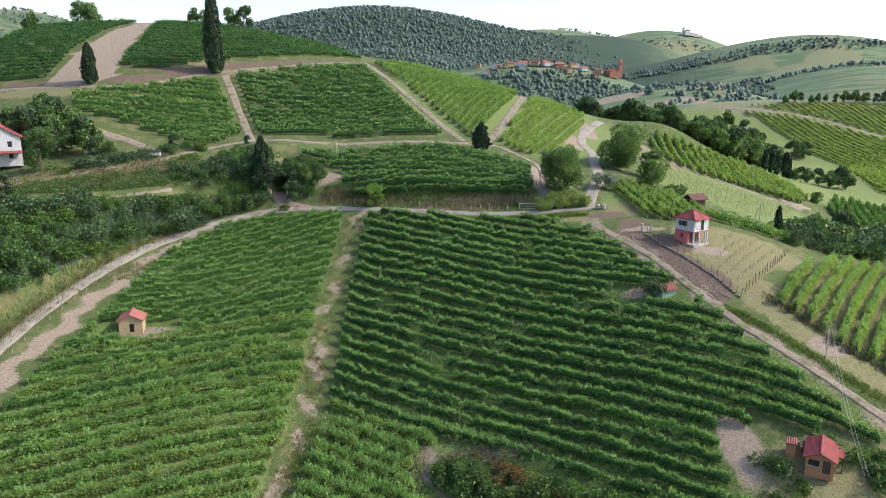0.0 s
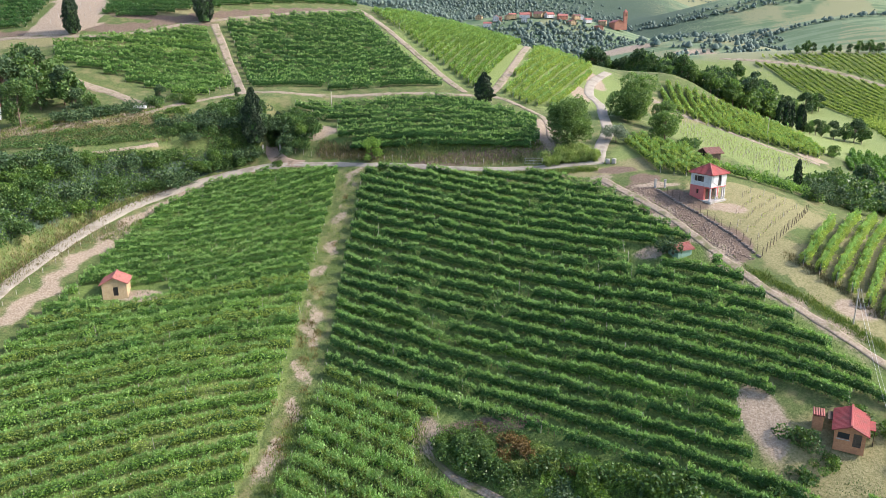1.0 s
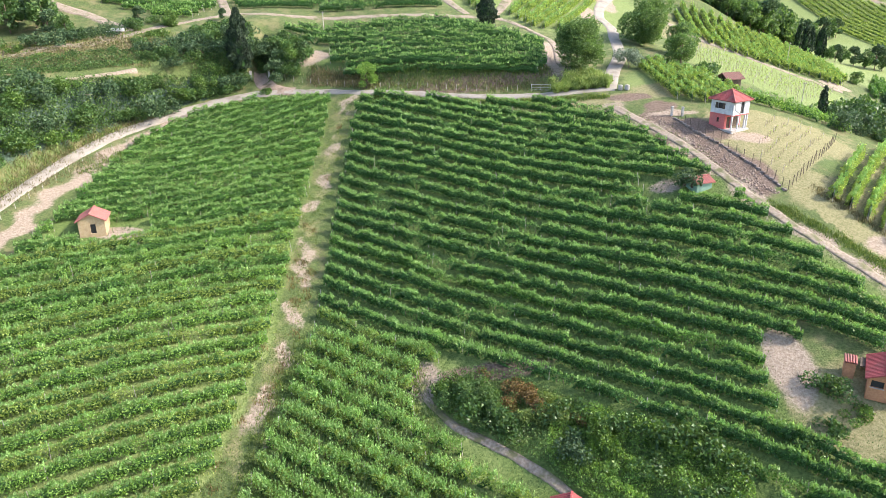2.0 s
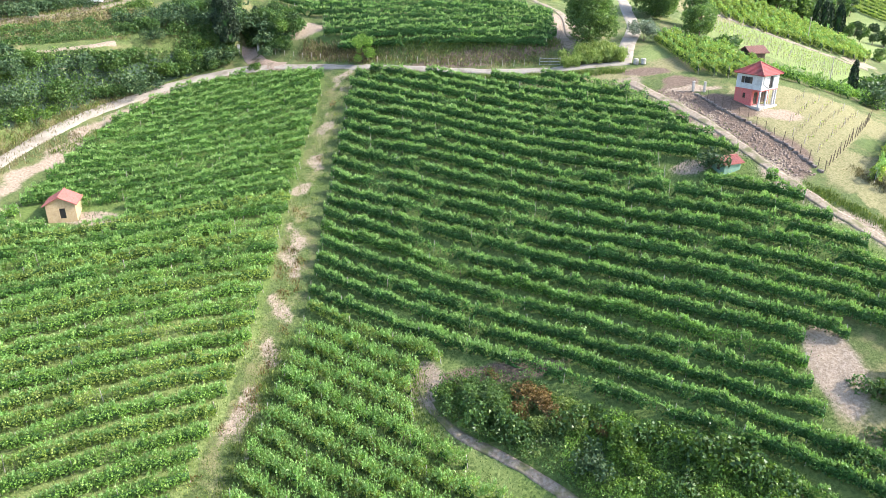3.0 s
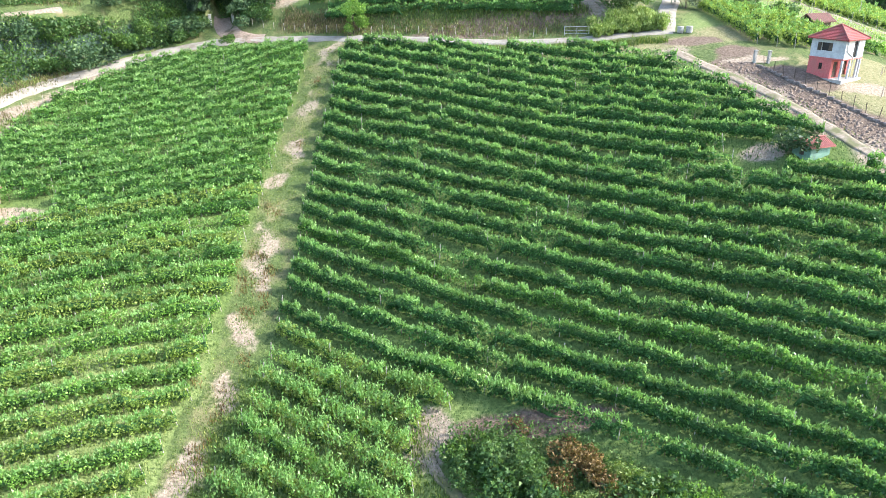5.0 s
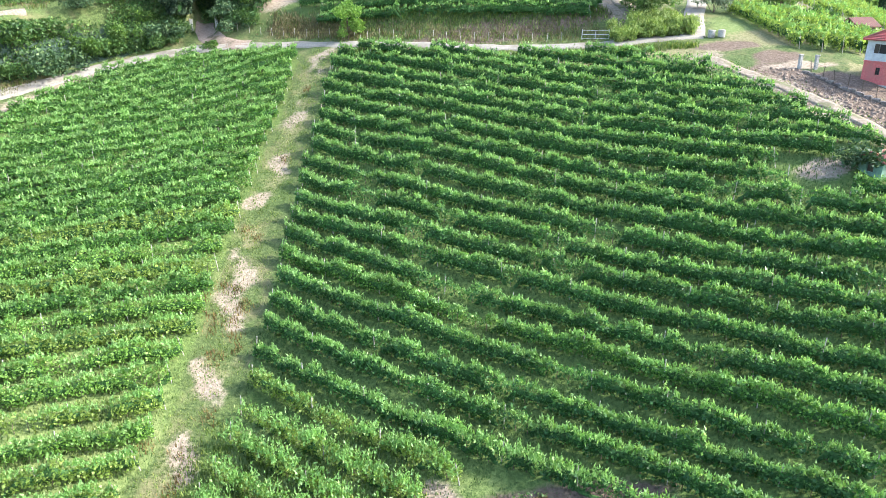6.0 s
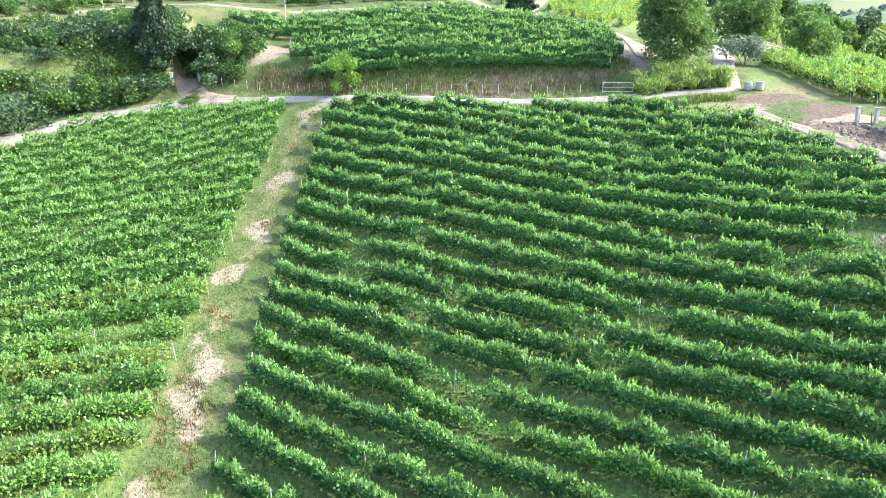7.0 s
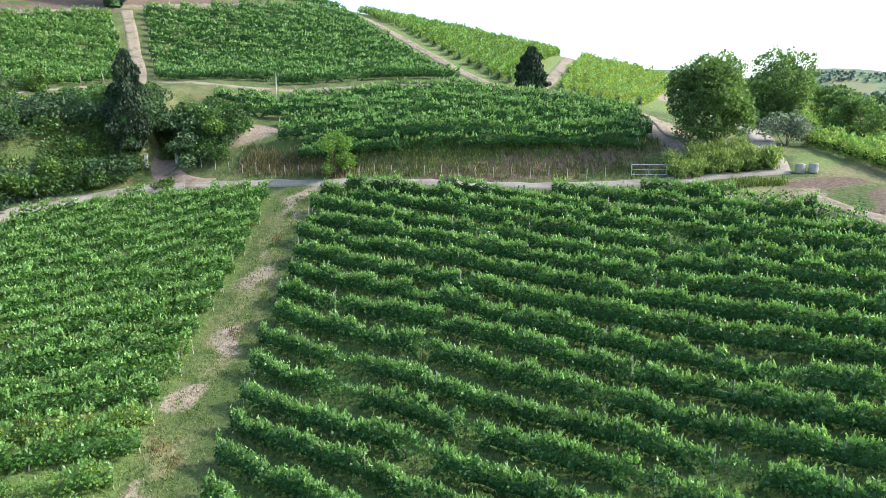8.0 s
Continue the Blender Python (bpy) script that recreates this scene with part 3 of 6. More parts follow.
def vine_row(rng, a, b, wave, leaves, size, leaf, high, posts, label, group, gaps=0.03, wide=1.0, shoots=0, bend=None, wild=None):
    """One row of vines on wires: leafy wall, bare stems below it, and stakes."""
    length = float(np.hypot(*(b - a)))
    m = max(3, int(length / 0.9))
    u = np.linspace(0, 1, m)
    c = a + (b - a) * u[:, None]
    across = np.array([-(b - a)[1], (b - a)[0]]) / length
    c = c + across * (wave * np.sin(u * length / 17 + rng.uniform(0, 6)) + 0.06 * rng.normal(size=m))[:, None]
    if bend:
        along_row = c @ (b - a) / length
        c = c + across * bend(along_row, float(a @ across))[:, None]
    z = land(c[:, 0], c[:, 1])
    soft = np.interp(np.arange(m), np.arange(0, m + 3, 4), rng.normal(size=len(np.arange(0, m + 3, 4))))
    top = high * (1 + 0.10 * soft + 0.12 * rng.normal(size=m))
    full = np.ones(m)
    for _ in range(rng.poisson(gaps * length)):
        at = rng.uniform(0, m)
        full *= 1 - rng.uniform(0.3, 0.8) * np.exp(-((np.arange(m) - at) / rng.uniform(0.5, 2.2)) ** 2)
    rough = wild(c[:, 0], c[:, 1]) if wild else np.zeros(m)
    full *= 1 - rough * (0.30 + 0.25 * np.sin(u * length * 2.1 + rng.uniform(0, 6)))
    base = c[0]
    row = thing("vine_row", (base[0], base[1], z[0]), label, "vine row", group)
    o = np.array([base[0], base[1], z[0]])
    # dense inside: a solid core whose darker green stands for shade within the row
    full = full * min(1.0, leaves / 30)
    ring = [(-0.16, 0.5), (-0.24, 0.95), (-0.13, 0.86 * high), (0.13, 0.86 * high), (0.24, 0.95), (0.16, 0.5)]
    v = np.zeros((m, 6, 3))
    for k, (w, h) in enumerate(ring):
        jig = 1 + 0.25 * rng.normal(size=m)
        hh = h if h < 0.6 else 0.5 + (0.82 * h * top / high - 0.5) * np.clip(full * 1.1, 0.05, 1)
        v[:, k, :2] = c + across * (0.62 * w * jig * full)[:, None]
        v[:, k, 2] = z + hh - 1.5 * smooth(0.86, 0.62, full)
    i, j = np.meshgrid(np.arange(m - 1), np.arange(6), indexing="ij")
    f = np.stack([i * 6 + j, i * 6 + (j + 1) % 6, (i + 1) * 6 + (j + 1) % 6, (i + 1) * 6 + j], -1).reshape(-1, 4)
    part("inner_core", mesh_np("inner_core", v.reshape(-1, 3) - o, f, VINE_CORE), VINE_CORE, row)
    # leaves
    n = int(length * leaves)
    s = rng.uniform(0, m - 1, n)
    k = s.astype(int)
    fr = (s - k)[:, None]
    notch = (0.5 + 0.5 * np.cos(s * 4.9 + 2.2 * np.sin(s * 0.31) + rng.uniform(0, 6))) ** 2  # the dips between one vine and the next
    keep = rng.uniform(size=n) < (full[k] ** 1.2 + 0.04) * (1 - 0.30 * notch)
    s, k, fr, notch = s[keep], k[keep], fr[keep], notch[keep]
    n = len(s)
    p = c[k] * (1 - fr) + c[np.minimum(k + 1, m - 1)] * fr
    zz = z[k] * (1 - fr[:, 0]) + z[np.minimum(k + 1, m - 1)] * fr[:, 0]
    t = rng.beta(1.3, 1.0, n)
    tip = rng.uniform(size=n) < 0.10
    # each vine bulges a little for itself
    bulk = 0.5 * rng.normal(size=m + 2)
    tuft = 0.22 * np.sin(s * 2.3 + 5 * np.sin(s * 0.7)) + 0.8 * bulk[k] * np.sin(np.pi * (s - k))
    h = 0.24 + (top[k] * (1 - 0.16 * notch) - 0.24 + 0.50 * tuft) * t + np.where(tip, rng.uniform(0, 0.34, n) * t, 0)
    half = wide * (1 - 0.3 * rough[k]) * (0.20 + 0.30 * np.sin(np.pi * np.clip(0.15 + 0.8 * t, 0, 1))) * (1 + 0.5 * tuft)
    lat = half * rng.choice([-1, 1], n) * np.sqrt(rng.uniform(0.25, 1.15, n)) * np.where(tip, 0.5, np.where(rng.uniform(size=n) < 0.07, 1.55, 1))
    at = np.column_stack([p + across * lat[:, None], zz + h]) - o
    lv, lf = (leaf_kites if shoots > 50 else leaf_quads)(rng, at, np.where(tip, size * 0.8, size), 0.3)
    part("foliage", mesh_np("foliage", lv, lf, leaf), leaf, row)
    # upright young shoots along the top
    n = int(length * shoots * (1 + 0.7 * rough.mean()))
    if n:
        k3 = n // 4 + 1
        where = rng.uniform(0, m - 1.01, 2 * k3)
        where = where[np.argsort(rng.uniform(size=2 * k3) - 0.9 * rough[where.astype(int)])][:k3]
        s = np.repeat(where, 4) + rng.normal(size=4 * k3) * 0.07
        rise = np.repeat(rng.uniform(0.0, 0.20, k3) + 0.42 * rng.uniform(size=k3) ** 3, 4) * np.tile((0.15, 0.45, 0.8, 1.15), k3)
        drift = np.repeat(rng.normal(size=k3) * 0.17 * wide, 4)
        s = np.clip(s, 0, m - 1.01)
        k = s.astype(int)
        keep = rng.uniform(size=len(k)) < np.maximum(full[k], 0.75 * rough[k])
        k, fr, rise, drift = k[keep], (s - k)[keep][:, None], rise[keep], drift[keep]
        n = len(k)
        rise, drift = rise * (1 + 1.1 * rough[k]), drift * (1 + 1.8 * rough[k])
        lift = top[k] * (0.5 + 0.5 * np.clip(full[k] * 1.3, 0, 1)) + rise - 0.04
        at = np.column_stack([c[k] * (1 - fr) + c[k + 1] * fr + across * (drift + 0.05 * rng.normal(size=n))[:, None], z[k] * (1 - fr[:, 0]) + z[k + 1] * fr[:, 0] + lift]) - o
        sv, sf = leaf_quads(rng, at, size * (0.66 if shoots > 50 else 0.86), 1.1, 2.0)
        tagged(part("young_growth", mesh_np("young_growth", sv, sf, VINE_TIP), VINE_TIP, row, "pale young shoots"), kind="stuff")
    # stems and stakes
    if posts:
        stems = []
        for q in np.arange(0.4, length, 1.3 if posts > 1 else 2.6):
            x = q / length * (m - 1)
            kk = int(x)
            e = np.array([*c[kk], z[kk]]) - o
            lean = rng.normal(size=2) * 0.06
            sv, sf = tube([e + (0, 0, -0.1), e + (lean[0], lean[1], 0.45), e + (0, 0, 0.9)], [0.035, 0.03, 0.022], 3)
            stems.append((sv, sf))
        tagged(part("vine_stem", mesh_np("vine_stem", *joined(stems), BARK), BARK, row), kind="stuff")
        count = max(2, int(length / 6.0) + 1)
        for q in np.linspace(0, m - 1, count).astype(int):
            if posts > 1 or q in (0, m - 1):
                e = np.array([*c[q], z[q]]) - o
                ob = part("post", POST_MESH, POST, row)
                lean = (7 if q == 0 else -7 if q == m - 1 else 0) + rng.normal() * 2
                ob.matrix_basis = pose(*e, rng.normal() * 2, lean, math.degrees(math.atan2(*(b - a)[::-1]))) @ Matrix.Diagonal((1, 1, rng.uniform(0.95, 1.12) * min(1.0, (high + 0.3) / 1.85), 1))


def vineyard(group, label, outline, d, spacing, phase=None, holes=(), leaves=100, size=0.19, leaf=None, high=1.75, posts=2, wave=0.12, seed=1, gaps=0.03, least=2.0, wide=1.0, shoots=0, bend=None, wild=None):
    rng = np.random.default_rng(seed)
    d = np.array(d, float) / np.hypot(*d)
    n = np.array([-d[1], d[0]])
    q = np.array(outline, float) @ n
    phase = q.min() if phase is None else phase
    k = math.ceil((q.min() - phase) / spacing)
    while phase + k * spacing < q.max():
        w = phase + k * spacing
        for lo, hi in row_spans(outline, d, n, w, holes):
            if hi - lo > least:
                lo2, hi2 = lo + rng.uniform(0, 0.7), hi - rng.uniform(0, 0.7)
                vine_row(rng, d * lo2 + n * w, d * hi2 + n * w, wave, leaves, size, (leaf(rng, d * 0.5 * (lo + hi) + n * w) if callable(leaf) else leaf) or VINE, high, posts, label, group, gaps, wide, shoots, bend, wild)
        k += 1


def main_bend(s, q):
    """How the rows of the main slope swing downhill towards the east, the lower ones more."""
    x = 0.865 * s + 0.502 * q
    swing = -0.062 * (s + 43 + (q - 80) * 0.482) * (1 - 0.7 * float(smooth(102, 122, np.array(q))))
    return swing - 1.2 * smooth(9.5, -4.0, x) * float(smooth(115, 101, np.array(q)))


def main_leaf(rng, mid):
    # rows of the lower corner get leaf colours lightened as if sunlit
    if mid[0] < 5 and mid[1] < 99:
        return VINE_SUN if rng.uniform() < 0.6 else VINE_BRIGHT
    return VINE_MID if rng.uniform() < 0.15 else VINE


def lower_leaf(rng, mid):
    """Yellower foliage low down, with sunshine put into its colour, greener towards the road."""
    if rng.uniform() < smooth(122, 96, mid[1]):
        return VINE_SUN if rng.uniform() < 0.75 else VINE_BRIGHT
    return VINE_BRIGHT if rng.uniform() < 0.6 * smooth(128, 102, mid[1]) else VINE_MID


SCRUB = [(-2.5, 93), (4, 91.5), (14, 85.5), (27, 79), (33, 72), (30, 62), (17, 63), (10.2, 73.0), (5.2, 77.4), (0.4, 80.6), (-2.6, 84), (-3.8, 88)]
SHED_YARD = [(30, 118.5), (37, 118.5), (42, 115), (41, 111.5), (36, 112.5), (30, 115)]
vineyard("main slope vines", "row of leafy green vines on wires and stakes",
         MAIN_VINES,
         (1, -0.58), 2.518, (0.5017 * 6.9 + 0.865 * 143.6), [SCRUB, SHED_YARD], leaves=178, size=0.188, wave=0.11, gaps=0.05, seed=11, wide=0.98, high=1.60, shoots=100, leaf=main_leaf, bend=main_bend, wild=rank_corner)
HUT_YARD = [(-60, 118.6), (-47, 119.5), (-45, 115.5), (-53, 113.2), (-60, 113.5)]
vineyard("lower slope vines", "row of bright green vines on wires beside a track",
         LOWER_VINES,
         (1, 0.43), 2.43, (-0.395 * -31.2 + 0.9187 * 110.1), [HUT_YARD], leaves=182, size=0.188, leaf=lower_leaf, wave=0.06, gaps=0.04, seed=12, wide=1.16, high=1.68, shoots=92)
vineyard("terrace vines", "row of green vines on a terrace above the road",
         [(-36, 182.5), (-20, 184), (4, 183.5), (21, 169.5), (20.3, 154.6), (-2, 157.2), (-20, 163.0), (-24.5, 167.2), (-25.5, 174), (-30, 176.5), (-36, 179)], (1, -0.24), 2.5, leaves=128, size=0.178, posts=1, seed=13, wave=0.1, shoots=36, gaps=0.06, high=1.6, wide=0.9)
vine_row(np.random.default_rng(25), np.array([-20.5, 165.4]), np.array([19.2, 156.0]), 0.1, 150, 0.165, VINE, 1.75, 1, "row of green vines on the bank below a terrace", "terrace vines", 0.03, 1.0, 40)
vineyard("upper slope vines", "row of dark green vines on the upper slope",
         [(-66.5, 232), (-48.6, 240.5), (-27, 251), (1, 194.5), (-40.5, 196.5), (-51, 197.5)], (1, 0.03), 2.5, leaves=92, size=0.22, posts=1, seed=14, shoots=22, gaps=0.06)
vineyard("upper slope vines", "row of green vines beside a worn track",
         [(-108, 210), (-92, 217), (-78.3, 224.5), (-70.5, 227), (-55.8, 200), (-59, 186), (-66, 186), (-74.2, 191), (-86.3, 195.5), (-103, 199.5)], (1, 0.08), 2.5, leaves=84, size=0.22, posts=1, seed=15, shoots=22, gaps=0.06, leaf=lambda rng, mid: VINE_BRIGHT if rng.uniform() < 0.35 else VINE_MID)
vineyard("crest vines", "row of fresh yellow-green vines over the crest",
         [(-25, 262), (-13, 239), (-1, 214), (8, 196), (13, 204), (19, 226), (25, 252), (28, 276), (0, 292)], (0.32, 1), 2.5, leaves=80, size=0.24, leaf=VINE_FRESH, posts=1, seed=16, shoots=12)
vineyard("crest vines", "row of fresh yellow-green vines on the shoulder",
         [(15, 196), (24, 224), (30, 250), (35, 270), (48, 240), (43, 224), (36, 205), (30, 188), (21, 184)], (0.42, 1), 2.6, leaves=80, size=0.24, leaf=VINE_SUN, posts=1, seed=17, shoots=12)
vineyard("summit vines", "row of green vines below the hilltop",
         [(-162, 240), (-150, 219.5), (-121, 220.5), (-122.5, 246), (-121.5, 268), (-118, 286), (-160, 287)], (1, 0.05), 2.6, leaves=55, size=0.27, posts=1, seed=18)
vineyard("summit vines", "row of green vines below the hilltop",
         [(-110.5, 285), (-105.5, 257), (-103, 230), (-90, 228.5), (-78, 239), (-60, 248.5), (-30, 267), (-45, 288), (-80, 298)], (1, 0.2), 2.6, leaves=55, size=0.27, posts=1, seed=19)
vineyard("young tall vines", "row of tall bright vines with pale stems",
         [(53.3, 112), (60, 118.5), (71.5, 132), (80, 140), (98, 150), (112, 128), (90, 90), (66, 93.5), (60, 100), (56.5, 107)], (0.62, 0.85), 2.35, leaves=170, size=0.175, leaf=VINE_SUN, high=2.0, posts=1, seed=20, wide=1.2, shoots=48, gaps=0.05)
vineyard("roadside vines", "row of bright vines behind the house",
         [(37.6, 159.5), (42.5, 164.5), (50.5, 161), (53.5, 155), (55.5, 150), (55.5, 143.5), (46, 141.8), (42.2, 143.4)], (0.16, -1), 2.2, leaves=130, size=0.2, leaf=VINE_SUN, posts=1, seed=21, shoots=20)
vineyard("roadside vines", "long row of bright vines along the edge of a dry field",
         [(54, 146.5), (58, 149.5), (66, 147.5), (76, 147), (76, 143), (70, 143), (60, 143.5)], (1, -0.1), 2.2, leaves=120, size=0.2, leaf=VINE_BRIGHT, posts=1, seed=28, shoots=20)
vineyard("striped vines", "short row of vines in a striped field",
         [(64, 212.5), (66.5, 230.5), (74.7, 229.5), (82, 228.5), (92, 231), (100.6, 233.7), (110, 227), (111, 212), (102, 199), (84, 200.5), (72.8, 202.5)], (0.06, 1), 2.7, leaves=95, size=0.24, leaf=VINE_SUN, posts=1, seed=22, wide=1.15, shoots=10)
vineyard("valley vines", "row of vines on the opposite slope",
         [(172, 424), (183, 412), (186, 396), (191, 366), (196, 352), (176, 293), (170, 274), (180, 262), (235, 330), (270, 372), (262, 384), (241, 390), (220, 405), (201, 416)], (0.29, -1), 3.7, leaves=30, size=0.42, leaf=VINE_SUN, posts=0, seed=23, wide=1.1)
vineyard("valley vines", "row of vines above a pale track on the opposite slope",
         [(180, 431), (203, 421), (222, 410.5), (243, 395.5), (268, 384), (300, 400), (310, 430), (250, 432)], (0.29, -1), 3.7, leaves=26, size=0.45, leaf=VINE_SUN, posts=0, seed=26, wide=1.1)
vineyard("valley vines", "row of vines in a small valley field",
         [(106, 184), (112, 203), (127.5, 229), (140, 240), (156, 246), (152, 226), (132, 204), (120, 188)], (0.45, 1), 2.9, leaves=60, size=0.3, leaf=VINE_MID, posts=0, seed=24)
vineyard("green slope vines", "row of slender young vines on thin stakes",
         [(57, 207), (65, 201), (81, 191), (97, 192), (92, 184), (73, 161.5), (64, 164.5), (58, 171), (54, 186)], (0.10, 1), 2.1, leaves=13, size=0.16, leaf=VINE_SUN, high=1.15, posts=2, seed=27, wide=0.4, gaps=0.2)


# ---- trees and shrubs ----
def crown_points(rng, blobs, count, shell=0.75):
    """Places in and near the surface of overlapping rough blobs (x, y, z, radius, flatness)."""
    sizes = np.array([b[3] ** 2 for b in blobs])
    pick = rng.choice(len(blobs), count, p=sizes / sizes.sum())
    b = np.array(blobs)[pick]
    d = rng.normal(size=(count, 3))
    d /= np.linalg.norm(d, axis=1)[:, None]
    ph = pick * 1.7
    lump = 1 + 0.22 * np.sin(4 * d[:, 0] + ph) * np.sin(5 * d[:, 1] + 2 * ph) + 0.16 * np.sin(7 * d[:, 2] + 6 * d[:, 0] + ph)
    r = b[:, 3] * lump * (shell + (1.06 - shell) * rng.uniform(size=count) ** 0.6)
    return b[:, :3] + d * np.column_stack([r, r, r * b[:, 4]])


def tree_mesh(rng, high, wide, trunk, count, size, leaf, blobs=14, low=0.3):
    """Two meshes: a trunk with limbs, and a crown of many leaves."""
    made = []
    for _ in range(blobs):
        a, t = rng.uniform(0, 2 * math.pi), rng.uniform(0, 1)
        r = wide * 0.5 * (0.25 + 0.55 * math.sin(math.pi * (0.18 + 0.72 * t)) * rng.uniform(0.5, 1.1))
        made.append((r * math.cos(a), r * math.sin(a), high * (low + (0.86 - low) * t), wide * rng.uniform(0.12, 0.26), rng.uniform(0.75, 1.0)))
    made.append((0, 0, high * 0.84, wide * 0.22, 0.8))
    bend = rng.normal(size=2) * 0.04 * high
    stem = [(0, 0, -0.4), (bend[0] * 0.4, bend[1] * 0.4, high * 0.22), (bend[0], bend[1], high * 0.5), (0, 0, high * 0.8)]
    pieces = [tube(stem, [trunk, trunk * 0.75, trunk * 0.5, trunk * 0.15], 7)]
    for x, y, z, r, _ in made[: blobs // 2 + 2]:
        pieces.append(tube([(bend[0] * 0.5, bend[1] * 0.5, min(z * 0.6, high * 0.45)), (x * 0.5, y * 0.5, z * 0.82), (x, y, z)], [trunk * 0.42, trunk * 0.26, trunk * 0.08], 5))
    at = crown_points(rng, made, count)
    return mesh_np("trunk", *joined(pieces), BARK, True), mesh_np("crown", *leaf_quads(rng, at, size, 0.2), leaf)


def shrub_mesh(rng, high, wide, count, size, leaf, blobs=7):
    made = [(wide * 0.33 * rng.normal(), wide * 0.33 * rng.normal(), high * rng.uniform(0.3, 0.62), max(wide, high) * rng.uniform(0.2, 0.33), rng.uniform(0.8, 1.1)) for _ in range(blobs)]
    at = crown_points(rng, made, count, 0.7)
    at[:, 2] = np.maximum(at[:, 2], rng.uniform(0.0, 0.3, count))
    pieces = [tube([(0, 0, -0.3), (x * 0.4, y * 0.4, z * 0.5), (x, y, z)], [0.06, 0.04, 0.015], 5) for x, y, z, _, _ in made[:5]]
    return mesh_np("stem", *joined(pieces), BARK, True), mesh_np("crown", *leaf_quads(rng, at, size, 0.2), leaf)


def cypress_mesh(rng, high, wide, count, size, shape="column"):
    t = rng.beta(1.0, 1.25, count)
    if shape == "ragged":
        prof = np.clip(1.04 - t ** 1.7, 0, 1) ** 0.65 * np.minimum(1, 0.62 + 1.6 * t) * (1 + 0.12 * np.sin(31 * t + 2))
    else:
        prof = np.sqrt(np.clip(1 - t ** 2.2, 0, 1)) * np.minimum(1, 0.5 + 3.5 * t)
    a = rng.uniform(0, 2 * np.pi, count)
    lump = 1 + 0.16 * np.sin(3 * a + 9 * t) + 0.12 * np.sin(7 * a - 15 * t)
    r = wide / 2 * prof * lump * np.sqrt(rng.uniform(0.55, 1.05, count))
    at = np.column_stack([r * np.cos(a), r * np.sin(a), 0.25 + t * (high - 0.25)])
    v, f = leaf_quads(rng, at, size, 1.4, 1.8)
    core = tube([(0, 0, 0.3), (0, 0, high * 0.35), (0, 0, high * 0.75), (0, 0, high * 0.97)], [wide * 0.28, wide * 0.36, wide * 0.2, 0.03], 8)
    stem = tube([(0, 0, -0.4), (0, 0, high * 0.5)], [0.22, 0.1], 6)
    return mesh_np("trunk", *stem, BARK, True), mesh_np("crown", v, f, CYPRESSLEAF), mesh_np("inner_core", *core, VINE_CORE)


def plant(name, meshes, place, label, category, group="", turn=0.0, scale=1.0, sink=0.0):
    x, y = place
    ob = thing(name, (x, y, height(x, y) - sink), label, category, group, turn=turn)
    ob.scale = (scale, scale, scale)
    for me in meshes:
        part(me.name.split(".")[0], me, None, ob)
    return ob


R = np.random.default_rng(5)
plant("walnut_tree", tree_mesh(R, 9.6, 9.0, 0.26, 24000, 0.21, WALNUT, 26, 0.12), (26.0, 157.5), "broad green walnut tree beside the road bend", "tree", "roadside trees", 20)
plant("walnut_tree", tree_mesh(R, 11.0, 11.6, 0.32, 24000, 0.25, WALNUT, 26, 0.12), (46.5, 186), "large round green walnut tree above the road", "tree", "roadside trees", 200)
plant("broadleaf_tree", tree_mesh(R, 7, 7, 0.2, 5000, 0.24, WALNUT, 14, 0.15), (53, 178), "smaller green tree beside a larger one", "tree", "roadside trees", 80)
plant("broadleaf_tree", tree_mesh(R, 6, 6.5, 0.2, 5000, 0.24, WALNUT, 14, 0.15), (50, 168), "low leafy tree at the vineyard corner", "tree", "roadside trees", 10)
plant("silver_shrub", shrub_mesh(R, 4.4, 3.0, 2600, 0.2, SILVERLEAF, 9), (37.2, 161.0), "tall silvery grey-green shrub beside the road", "shrub")
plant("young_tree", tree_mesh(R, 5.4, 4.2, 0.10, 4200, 0.16, VINE_BRIGHT, 11, 0.15), (-15.9, 159.8), "young light green tree at the foot of the bank", "tree")
plant("cypress", cypress_mesh(R, 12.4, 5.0, 11000, 0.21, "ragged"), (-43.2, 168.0), "dark old cypress beside the gate", "tree", "cypresses", sink=0.3)
plant("cypress", cypress_mesh(R, 7.0, 4.6, 6000, 0.2, "ragged"), (9.8, 184.6), "dark conical cypress where tracks meet", "tree", "cypresses")
plant("cypress", cypress_mesh(R, 12.0, 4.2, 3600, 0.28), (-105.8, 217.6), "narrow dark cypress on bare ground", "tree", "cypresses")
plant("cypress", cypress_mesh(R, 25.0, 5.6, 6000, 0.34), (-72.6, 231.8), "tall dark cypress on the terrace", "tree", "cypresses")
plant("cypress", cypress_mesh(R, 5.2, 2.0, 1600, 0.2), (-39.4, 176.5), "small column of ivy-green cypress", "tree", "cypresses")


